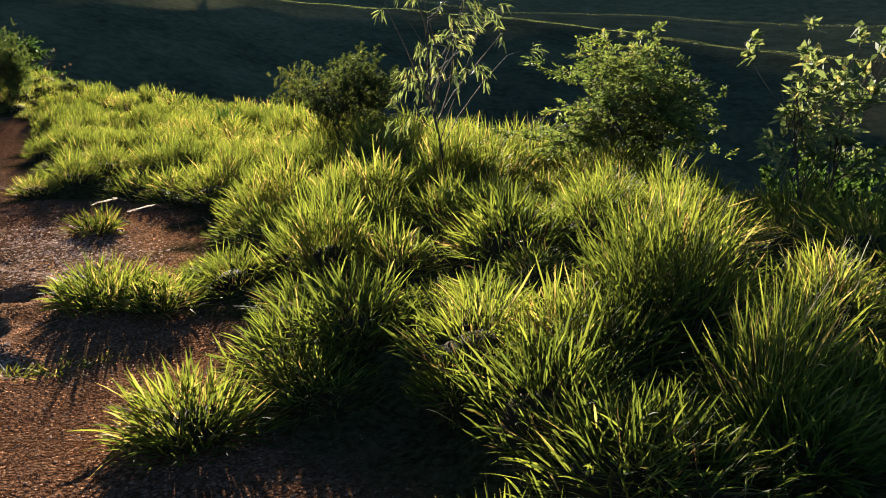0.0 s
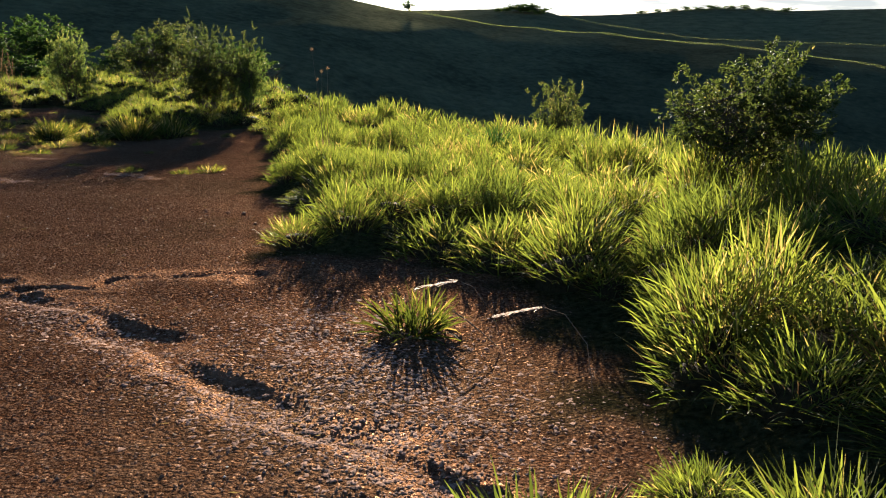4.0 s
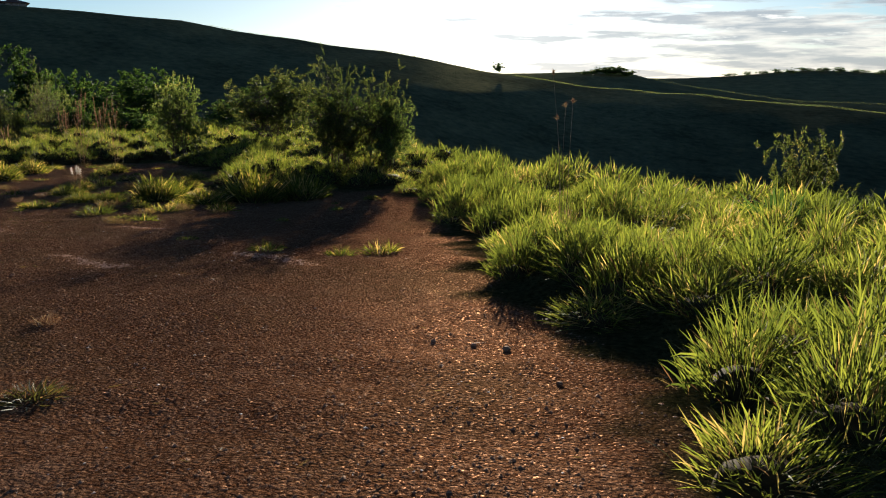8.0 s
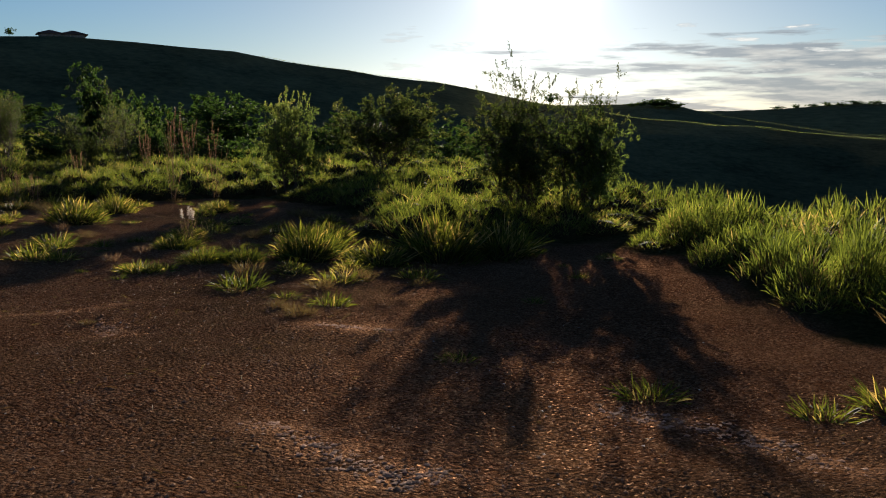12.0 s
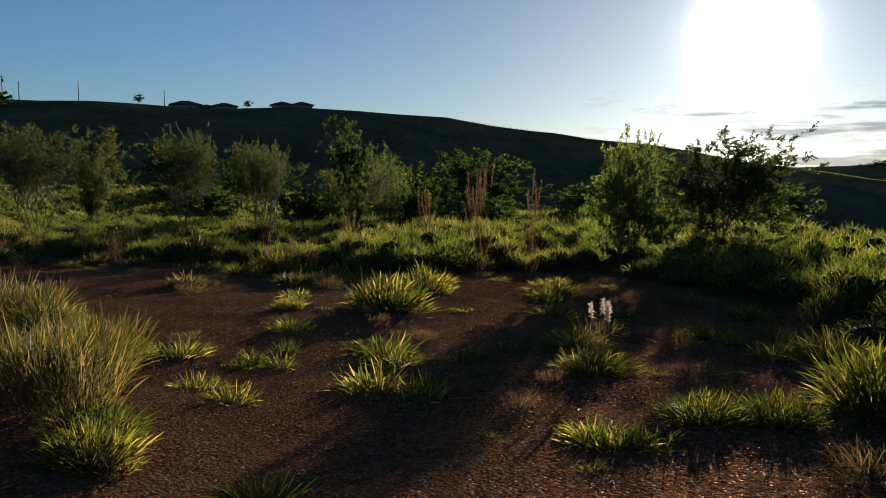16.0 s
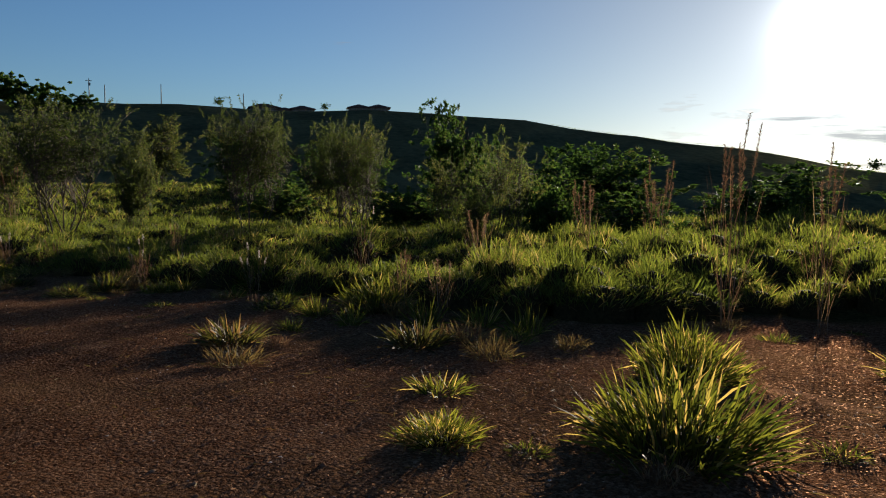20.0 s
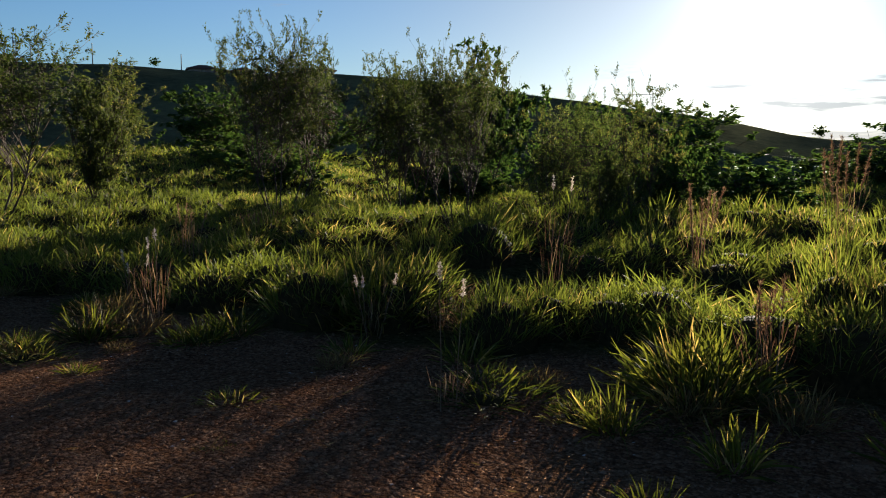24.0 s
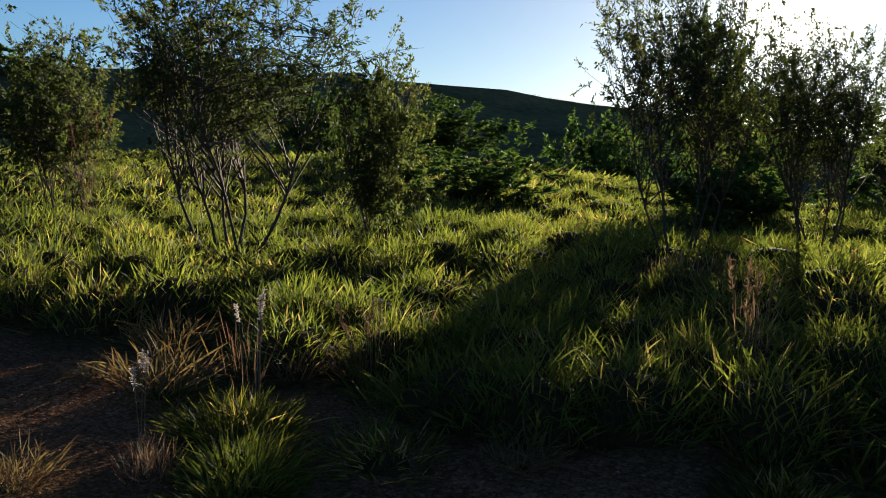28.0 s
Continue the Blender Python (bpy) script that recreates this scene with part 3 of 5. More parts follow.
WAY = [(0.0, 0.0), (-1.72, 2.76), (-3.34, 4.88), (-5.34, 7.07), (-8.27, 9.58), (-11.5, 11.6), (-14.6, 13.8), (-17.6, 16.2), (-20.2, 17.7), (-23.2, 18.4), (-26.8, 18.55)]


# ---------------------------------------------------------------- the grass of the banks
def mound_blades(rng, count, size, wide, rows, low=0.25, tall=0.46, radius=0.46, splay=1.0):
    """Blades of one domed tussock on the origin."""
    u = np.sqrt(rng.uniform(0, 1, count))
    a = rng.uniform(0, 2 * np.pi, count)
    lump = 1 + 0.15 * np.sin(3 * a + rng.uniform(0, 6)) + 0.12 * np.sin(5 * a + rng.uniform(0, 6))
    out = np.stack([np.cos(a), np.sin(a), np.zeros(count)], 1)
    dome = np.maximum(tall * (1 - 0.75 * u ** 2.2) - 0.55 * size, 0.01)
    root = out * (radius * u * lump * 0.85)[:, None]
    root[:, 2] = dome * (low + (1 - low) * rng.uniform(0, 1, count) ** 0.7)
    way = out * (0.05 + 0.85 * splay * u)[:, None] + np.array([0, 0, 1.0]) * (1 - 0.35 * u)[:, None] + rng.normal(0, 0.30, (count, 3)) * np.array([1, 1, 0.6])
    return blades(root, way, size * rng.uniform(0.4, 1.5, count), wide * rng.uniform(0.7, 1.3, count), rng.uniform(0.0, 0.35, count), rng, rows)


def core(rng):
    """A dark lump added inside a tussock to block the low sun."""
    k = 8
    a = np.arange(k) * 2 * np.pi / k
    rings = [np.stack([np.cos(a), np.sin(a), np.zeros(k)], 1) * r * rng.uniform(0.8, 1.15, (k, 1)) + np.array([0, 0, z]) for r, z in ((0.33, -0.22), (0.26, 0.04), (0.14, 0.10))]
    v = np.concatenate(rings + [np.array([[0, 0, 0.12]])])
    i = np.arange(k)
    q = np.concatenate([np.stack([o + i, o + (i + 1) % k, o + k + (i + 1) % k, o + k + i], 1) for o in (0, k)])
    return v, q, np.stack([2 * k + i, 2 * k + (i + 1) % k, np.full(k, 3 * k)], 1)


def both(a, b):
    """Two lots of blades as one."""
    k = len(a[0])
    return np.concatenate([a[0], b[0]]), np.concatenate([a[1], b[1] + k]), np.concatenate([a[2], b[2] + k])


def hummock(x, y):
    """The sward grows in domed hummocks: the way out from the middle of the nearest (1: its foot), and its height."""
    gap = np.where(x > -6, 1.2, 1.6)
    i, j = np.floor(x / gap), np.floor(y / gap)
    best, grown = np.full(np.shape(x), 9.0), np.ones(np.shape(x))
    for a in (-1, 0, 1):
        for b in (-1, 0, 1):
            u, v = i + a, j + b
            r1, r2, r3, r4 = (np.modf(np.abs(np.sin(u * k + v * m) * 43758.5453))[0] for k, m in ((12.99, 78.23), (39.35, 11.14), (73.16, 52.24), (27.17, 61.68)))
            cx, cy = (u + 0.12 + 0.76 * r1) * gap, (v + 0.12 + 0.76 * r2) * gap
            q = np.hypot(x - cx, y - cy) / (gap * (0.50 + 0.26 * r3))
            grown = np.where(q < best, 0.72 + 0.5 * r4, grown)
            best = np.minimum(best, q)
    return best, grown


def sow():
    rng = np.random.RandomState(21)
    # alike tussocks to choose from: near ones have many fine blades, far ones few broad ones
    levels = [(5.0, 0.50, 500, 0.200, 0.0105, 3), (9.5, 0.52, 350, 0.195, 0.0120, 2), (18.0, 0.56, 190, 0.21, 0.0165, 2), (60.0, 0.9, 90, 0.28, 0.034, 2)]
    heaps, straw, blockers = {}, {}, Heap()
    lumps = [core(rng) for _ in range(5)]
    for level, (reach, gap, count, size, wide, rows) in enumerate(levels):
        # the sward is coarse at the near end of the clearing and finer beyond
        coarse = [both(mound_blades(rng, count, size, wide, rows), mound_blades(rng, count // 12, size * 1.35, wide * 1.2, rows, 0.3)) for _ in range(9)]
        fine = [mound_blades(rng, int(count * 1.15), size * 0.9, wide * 0.9, rows, splay=0.45) for _ in range(9)] if level < 3 else coarse
        dead = [mound_blades(rng, count // 6, size, wide * 0.7, rows, 0.0, 0.34, 0.5) for _ in range(5)]
        inner = levels[level - 1][0] if level else -1
        lo, hi = ((-75, -6), (12, 62)) if level > 2 else ((-47, -6), (8, 40))
        gx, gy = np.meshgrid(np.arange(lo[0], hi[0], gap), np.arange(lo[1], hi[1], gap))
        x = gx.ravel() + rng.uniform(-0.42, 0.42, gx.size) * gap
        y = gy.ravel() + rng.uniform(-0.42, 0.42, gx.size) * gap
        d = to_line(x, y, WAY)
        bare = in_bare(x, y)
        # the side that the path turns its back on is left out, but for a strip
        side = np.interp(-x, [-a for a, b in WAY], [b for a, b in WAY])
        r, b = np.hypot(x - CX, y - CY), np.degrees(np.arctan2(-(x - CX), y - CY))
        keep = (d >= inner) & (d < reach) & (bare < np.where(x > -14, -0.27, -0.12)) & (y > np.where(x > -14.6, side - 0.4, 12.8 + 0.4 * (-14.6 - x))) & (x < 0.8 * y + 1.3) & (r < table(RIM, b) + (5 if level < 3 else 22))
        if level == 3:
            keep |= (bare < -0.3) & (y < side - 1.5) & (d < 16) & (y > -6)
        x, y, bare = x[keep], y[keep], bare[keep]
        z = terrain(x, y)
        q, grown = hummock(x, y)
        tall = np.clip(1.28 - 0.85 * q ** 2, np.where(x > -10, 0.5, 0.36), 1.3) * grown * (0.80 + 0.20 * smooth(0.1, -0.9, bare))
        # at the west end the grass stands close and even
        west = smooth(-24.5, -28.0, x)
        q, tall = q * (1 - 0.35 * west), tall + (0.9 - tall) * 0.75 * west
        edge = (x < -20) & (bare > -1.0)
        across = x * SUN_SIDE[0] + y * SUN_SIDE[1]
        gap_here = (x < -23) & (x > -28) & (y < 25) & ((np.abs(across + 18.3) < 0.30) | (np.abs(across + 19.55) < 0.2))      # two lanes of short grass
        q = np.where(gap_here, 2.0, np.where(edge, q * 0.75, q))
        tall = np.where(edge, np.maximum(tall, 0.95), tall)
        keep = q + rng.normal(0, 0.09, len(x)) < np.where(x > -10, 1.18, np.where(x < -13, 0.84, 0.94))
        # the far sward is short, on raised old mounds
        short = smooth(-9.5, -14.0, x)
        z, tall = z + short * 0.15 * (1 - 0.7 * west) * np.clip(1 - q ** 2, 0, 1) * grown, tall * (1 - 0.24 * short)
        x, y, z, tall = x[keep], y[keep], z[keep], tall[keep]
        for j in range(len(x)):
            a, s = rng.uniform(0, 6.283), rng.uniform(0.62, 1.15) * gap / 0.56
            h = tall[j] * rng.uniform(0.78, 1.15)
            ca, sa = math.cos(a) * s, math.sin(a) * s
            patch = (int(x[j] // 12), int(y[j] // 12)) if level < 3 else "far"
            for (v, q, t), into in (((coarse if x[j] > -6.5 + rng.uniform(-2, 2) else fine)[rng.randint(9)], heaps), (dead[rng.randint(5)], straw), (lumps[rng.randint(5)], blockers)):
                k, up = (1.15, 2.3) if into is blockers and x[j] < -11.5 else (1.0, 1.0)      # bigger blocking lumps darken the hollows at the far end
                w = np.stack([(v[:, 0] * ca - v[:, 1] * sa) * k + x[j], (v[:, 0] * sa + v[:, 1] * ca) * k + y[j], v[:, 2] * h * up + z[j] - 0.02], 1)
                (into if into is blockers else into.setdefault(patch, Heap())).put(w, q, t)
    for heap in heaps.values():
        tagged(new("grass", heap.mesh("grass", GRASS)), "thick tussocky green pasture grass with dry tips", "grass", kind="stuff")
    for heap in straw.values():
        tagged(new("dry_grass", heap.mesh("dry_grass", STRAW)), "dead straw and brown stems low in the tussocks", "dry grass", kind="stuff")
    # added lumps keep the sun out, so the tussock fronts turn dark
    tagged(new("thatch", blockers.mesh("thatch", LIGHTBLOCK)), "added dark lumps inside the grass tussocks that block the sun", "dry grass", kind="stuff")


sow()


# ---------------------------------------------------------------- single tufts on the bare soil
def tuft_mesh(kind, seed, *how):
    heap = Heap()
    heap.put(*kind(np.random.RandomState(seed), *how))
    return heap


def full_tuft(rng):
    """Short blades in the heart, long arching ones all round it."""
    return both(mound_blades(rng, 520, 0.17, 0.0115, 2, 0.05, 0.40, 0.42), tuft_blades(rng, 0.42, 0.30, 340, 0.27, 0.0120, 0.95, 3, 0.22))


FRESH = [tuft_mesh(full_tuft, 36 + i).mesh("tuft", GRASS) for i in range(2)]
GREEN = [tuft_mesh(full_tuft, 40 + i).mesh("tuft", TUFTLEAF) for i in range(4)]
SMALL = [tuft_mesh(mound_blades, 45 + i, 380, 0.19, 0.012, 2, 0.05, 0.44, 0.40).mesh("tuft", TUFTLEAF) for i in range(3)]
SPIKY = [tuft_mesh(tuft_blades, 55 + i, 0.16, 0.12, 95, 0.19, 0.0085, 0.95).mesh("tuft", TUFTLEAF) for i in range(3)]
LOW = [tuft_mesh(tuft_blades, 50 + i, 0.30, 0.12, 170, 0.15, 0.0095, 1.25).mesh("tuft", TUFTLEAF) for i in range(3)]
STIFF = [tuft_mesh(tuft_blades, 70 + i, 0.24, 0.15, 270, 0.20, 0.0105, 1.15, 3, 0.45).mesh("tuft", STIFFLEAF) for i in range(3)]
TALL = [tuft_mesh(tuft_blades, 64 + i, 0.34, 0.46, 420, 0.26, 0.0085, 0.62, 3, 0.26).mesh("tuft", OLIVE) for i in range(2)]
RUSTY = [tuft_mesh(tuft_blades, 67 + i, 0.24, 0.34, 230, 0.22, 0.0075, 0.5, 3, 0.25).mesh("tuft", RUST) for i in range(2)]
DRY = [tuft_mesh(tuft_blades, 60 + i, 0.26, 0.32, 240, 0.20, 0.0085, 0.75).mesh("tuft", STRAW) for i in range(3)]


def block_mesh(size):
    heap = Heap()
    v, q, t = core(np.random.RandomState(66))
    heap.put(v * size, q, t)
    return heap.mesh("stem_base", LIGHTBLOCK)


# size of the added sun-blocking lump for each kind of tuft
BLOCKS = {"green": block_mesh(1.0), "fresh": block_mesh(1.0), "small": block_mesh(0.8), "dry": block_mesh(0.35)}


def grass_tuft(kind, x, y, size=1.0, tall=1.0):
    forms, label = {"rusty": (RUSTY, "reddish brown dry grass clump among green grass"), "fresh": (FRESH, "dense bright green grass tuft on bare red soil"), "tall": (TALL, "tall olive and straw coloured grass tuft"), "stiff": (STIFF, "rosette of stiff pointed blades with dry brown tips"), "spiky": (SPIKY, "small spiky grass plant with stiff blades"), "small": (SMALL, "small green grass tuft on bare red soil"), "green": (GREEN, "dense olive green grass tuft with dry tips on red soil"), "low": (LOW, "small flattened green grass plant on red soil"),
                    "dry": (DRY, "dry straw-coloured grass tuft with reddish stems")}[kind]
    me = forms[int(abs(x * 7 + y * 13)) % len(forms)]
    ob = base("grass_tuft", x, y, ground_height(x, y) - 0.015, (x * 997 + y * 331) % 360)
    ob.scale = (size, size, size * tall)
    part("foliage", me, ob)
    if kind in BLOCKS:
        part("stem_base", BLOCKS[kind], ob, "added dark lump that blocks the sun")
    return tagged(ob, label, "grass tuft", "grass tufts on the clearing")


# x, y, size, height: tufts at the near end, in the middle, and two lots at the far end of the clearing
TUFTS_NEAR = [
    (-0.78, 3.95, 0.72, 0.9), (-0.45, 4.3, 0.7, 0.6), (0.08, 3.62, 0.65, 0.8), (1.4, 2.8, 0.85, 1.0), (1.75, 3.1, 0.85, 1.0),
    (-1.25, 3.55, 0.95, 0.95), (-2.08, 5.5, 0.85, 0.75), (-2.5, 5.6, 0.95, 1.0), (-2.0, 6.35, 0.5, 0.8)]
TUFTS_MIDDLE = [
    (-12.4, 19.9, 1.2, 1.1), (-13.0, 19.3, 1.25, 1.25), (-13.5, 18.6, 1.0, 0.75), (-14.25, 18.25, 0.9, 1.2), (-14.35, 18.7, 0.95, 1.0), (-14.7, 17.65, 0.62, 0.8),
    (-14.8, 19.75, 0.8, 0.85), (-15.05, 17.4, 0.6, 0.8), (-16.1, 18.25, 0.7, 0.7)]
TUFTS_FAR = [
    (-16.65, 16.95, 0.7, 0.6), (-16.66, 19.12, 0.75, 0.7), (-16.9, 20.0, 0.75, 0.6), (-16.95, 14.95, 0.55, 1.0), (-17.04, 18.64, 0.45, 0.6), (-17.3, 15.15, 0.6, 0.9),
    (-17.4, 17.6, 0.7, 0.55), (-17.68, 17.79, 0.5, 0.5), (-17.7, 20.7, 0.7, 0.6), (-18.5, 22.2, 0.8, 0.7), (-18.95, 16.1, 0.7, 1.1),
    (-19.0, 18.1, 0.6, 0.6), (-19.05, 19.5, 1.0, 1.05)]
TUFTS_END = [
    (-19.3, 16.65, 0.5, 0.9), (-19.65, 20.95, 0.82, 1.2), (-19.88, 18.9, 0.48, 0.75), (-20.3, 22.2, 0.7, 0.6), (-20.9, 16.85, 0.8, 0.9),
    (-23.14, 21.70, 0.9, 1.0), (-25.5, 22.1, 1.1, 1.0), (-27.4, 21.2, 0.6, 0.7),
    (-29.0, 20.3, 0.55, 0.7), (-29.3, 20.5, 0.7, 0.8)]
for row in TUFTS_NEAR + [(-28.85, 20.15, 0.55, 0.95), (-29.3, 21.85, 0.85, 1.0), (-27.05, 22.3, 0.8, 0.9)]:
    grass_tuft("fresh", *row)
for x, y, size, tall in TUFTS_MIDDLE + TUFTS_FAR + TUFTS_END:
    if tall > 0.62 or x > -16:
        grass_tuft("green", x, y, size, tall)
    else:      # trodden and sprawling
        grass_tuft("low", x, y, size * 1.45, 1.0)
for row in ((-9.9, 14.55, 0.8), (-8.7, 14.9, 0.9), (-9.05, 14.6, 0.7), (-15.4, 16.8, 0.9), (-15.15, 16.85, 0.8), (-12.6, 15.9, 0.8), (-13.8, 16.35, 1.1), (-13.2, 17.1, 1.0), (-12.65, 17.8, 1.0), (-15.3, 16.75, 0.9), (-17.75, 17.9, 1.2), (-17.0, 16.9, 1.2), (-18.9, 16.8, 1.0),
            (-18.3, 16.95, 0.6), (-18.0, 16.3, 0.8), (-17.5, 16.15, 0.8), (-16.1, 15.15, 0.8), (-20.5, 19.6, 0.8), (-2.3, 4.35, 1.0, 0.4), (-2.55, 4.25, 0.8, 0.4), (-2.05, 4.5, 0.6, 0.5), (-26.0, 21.0, 0.8)):
    grass_tuft("low", *row)
for row in ((-18.1, 15.55, 0.85, 1.25), (-17.6, 15.25, 0.8, 1.2), (-18.65, 16.0, 0.9, 1.1), (-19.2, 16.1, 0.8, 1.1), (-17.9, 15.2, 0.9, 1.2), (-18.4, 15.35, 0.9, 1.15), (-21.5, 17.1, 0.9, 1.0), (-21.9, 16.9, 1.0, 1.0)):
    grass_tuft("tall", *row)
for row in ((-18.35, 15.7, 0.7, 1.0), (-16.8, 14.9, 0.5, 0.9), (-22.70, 21.55, 0.65, 0.95), (-21.3, 17.0, 1.0, 0.9), (-22.4, 23.1, 1.0, 0.9), (-13.1, 16.6, 0.5, 0.7), (-20.9, 20.6, 0.6, 1.0), (-26.8, 21.0, 0.8, 0.9), (-23.1, 21.4, 0.6, 0.9), (-30.0, 20.6, 0.9, 1.0), (-30.7, 21.1, 0.9, 0.9)):
    grass_tuft("dry", *row)
for row in ((-23.30, 21.08, 0.9, 1.3), (-22.87, 20.43, 0.6, 1.3), (-22.80, 21.05, 0.9, 1.4), (-22.24, 21.41, 1.1, 1.4), (-21.86, 21.71, 1.0, 1.4), (-21.32, 21.63, 1.1, 1.3),
            (-3.6, 8.0, 1.5, 1.1), (-3.52, 8.08, 1.2, 1.3), (-26.55, 20.72, 1.15, 1.15), (-17.6, 17.75, 1.1, 0.7), (-17.03, 17.98, 0.8), (-18.05, 17.08, 0.8), (-18.38, 17.08, 0.7), (-18.39, 17.45, 0.7), (-18.95, 16.9, 1.0), (-25.94, 21.3, 1.2), (-25.9, 21.05, 1.0), (-27.97, 20.15, 1.0), (-26.76, 20.42, 0.7), (-26.6, 20.2, 0.8), (-25.05, 21.4, 0.9), (-24.4, 21.6, 1.1), (-15.2, 19.6, 1.2), (-29.2, 21.2, 1.0), (-28.2, 21.4, 1.1), (-25.6, 21.8, 1.3), (-27.3, 21.7, 1.2)):
    grass_tuft("spiky", *row)
for row in ((-26.14, 20.62, 0.3, 0.9), (-12.56, 15.30, 0.32, 1.0), (-12.50, 15.40, 0.25, 0.9), (-12.87, 15.56, 0.30, 0.9), (-12.48, 17.38, 0.35, 0.8), (-13.67, 16.08, 0.30, 0.7), (-13.72, 14.47, 0.20, 0.6), (-15.95, 14.98, 0.30, 0.8), (-22.16, 19.4, 0.8, 0.6), (-19.48, 17.31, 0.5, 0.6), (-17.79, 18.48, 0.4, 0.9), (-14.15, 17.0, 0.7, 0.8)):
    grass_tuft("dry", *row)


for row in ((-22.41, 19.94, 0.45, 0.6), (-17.75, 15.2, 0.8, 1.0), (-18.95, 16.0, 1.0, 1.0), (-19.1, 16.25, 0.8, 1.0), (-9.4, 11.0, 0.4, 0.5), (-8.55, 9.85, 0.5, 0.35), (-28.8, 23.96, 0.9, 1.1), (-28.55, 23.75, 0.8, 1.0), (-29.1, 24.1, 0.8, 0.9), (-29.5, 21.4, 0.7, 0.8), (-29.75, 21.2, 0.6, 0.7), (-29.15, 20.0, 0.5, 0.9), (-25.0, 22.2, 0.7, 0.8), (-25.3, 22.75, 0.7, 0.7), (-30.1, 21.5, 0.6, 0.8)):
    grass_tuft("rusty", *row)
for row in ((-21.6, 20.6, 1.1, 0.95), (-22.8, 19.8, 1.15, 0.9), (-21.72, 20.95, 0.8, 0.9), (-8.4, 9.9, 0.75, 0.5), (-26.6, 20.7, 0.85, 1.0), (-27.95, 20.3, 0.8, 1.0)):
    grass_tuft("stiff", *row)


def stray_tufts():
    """Small plants scattered over the bare soil, thicker towards the grass."""
    rng = np.random.RandomState(77)
    left = 90
    while left:
        x, y = rng.uniform(-31, -11), rng.uniform(14, 24)
        inside = float(in_bare(np.array([x]), np.array([y]))[0])
        if (-24.2 < x < -21.8 and 19.3 < y < 21.0) or inside < 0.1 or rng.uniform() > math.exp(-inside * 0.75) or float(to_line(np.array([x]), np.array([y]), WAY)[0]) < 1.5:
            continue
        grass_tuft(("low", "dry", "spiky", "small")[rng.randint(4)], x, y, rng.uniform(0.35, 0.75), rng.uniform(0.5, 0.9))
        left -= 1
    # seedlings where the soil is gravelly
    for _ in range(46):
        x, y = rng.uniform(-19.8, -15.2), rng.uniform(15.6, 19.2)
        if float(to_line(np.array([x]), np.array([y]), WAY)[0]) > 1.3:
            grass_tuft(("spiky", "low", "rusty")[rng.randint(3)], x, y, rng.uniform(0.22, 0.45), rng.uniform(0.6, 1.0))


stray_tufts()


def spiky_plant(x, y, high):
    """A dark rosette of stiff sword-shaped leaves."""
    rng = np.random.RandomState(90)
    ob = base("spiky_plant", x, y, ground_height(x, y) - 0.02)
    leaves = Heap()
    leaves.put(*tuft_blades(rng, 0.22, 0.7 * high, 170, 0.5 * high, 0.028, 0.8))
    part("foliage", leaves.mesh("foliage", BROAD), ob)
    tagged(ob, "dark spiky plant standing out of the pasture grass", "plant")


spiky_plant(-4.65, 17.1, 0.72)


# ---------------------------------------------------------------- trees and shrubs
def tube(heap, points, r0, r1, sides=6):
    points = np.asarray(points, float)
    n = len(points)
    rings = []
    for i, p in enumerate(points):
        d = points[min(i + 1, n - 1)] - points[max(i - 1, 0)]
        d /= np.linalg.norm(d) + 1e-9
        a = np.cross(d, (0.31, 0.9, 0.2))
        a /= np.linalg.norm(a) + 1e-9
        b = np.cross(d, a)
        r = r0 + (r1 - r0) * i / (n - 1)
        ang = np.arange(sides) * 2 * np.pi / sides
        rings.append(p + r * (np.cos(ang)[:, None] * a + np.sin(ang)[:, None] * b))
    v = np.concatenate(rings)
    k = np.arange(sides)
    q = np.concatenate([np.stack([i * sides + k, i * sides + (k + 1) % sides, (i + 1) * sides + (k + 1) % sides, (i + 1) * sides + k], 1) for i in range(n - 1)])
    t = np.array([[(n - 1) * sides, (n - 1) * sides + 1, (n - 1) * sides + 2]])
    heap.put(v, q, t)


def grow(rng, start, way, length, bend, steps=5, lift=0.15):
    pts, p, d = [np.array(start, float)], np.array(start, float), np.array(way, float)
    for _ in range(steps):
        d = d / np.linalg.norm(d) + rng.normal(0, bend, 3) + np.array([0, 0, lift])
        d /= np.linalg.norm(d)
        p = p + d * length / steps
        pts.append(p)
    return np.array(pts)


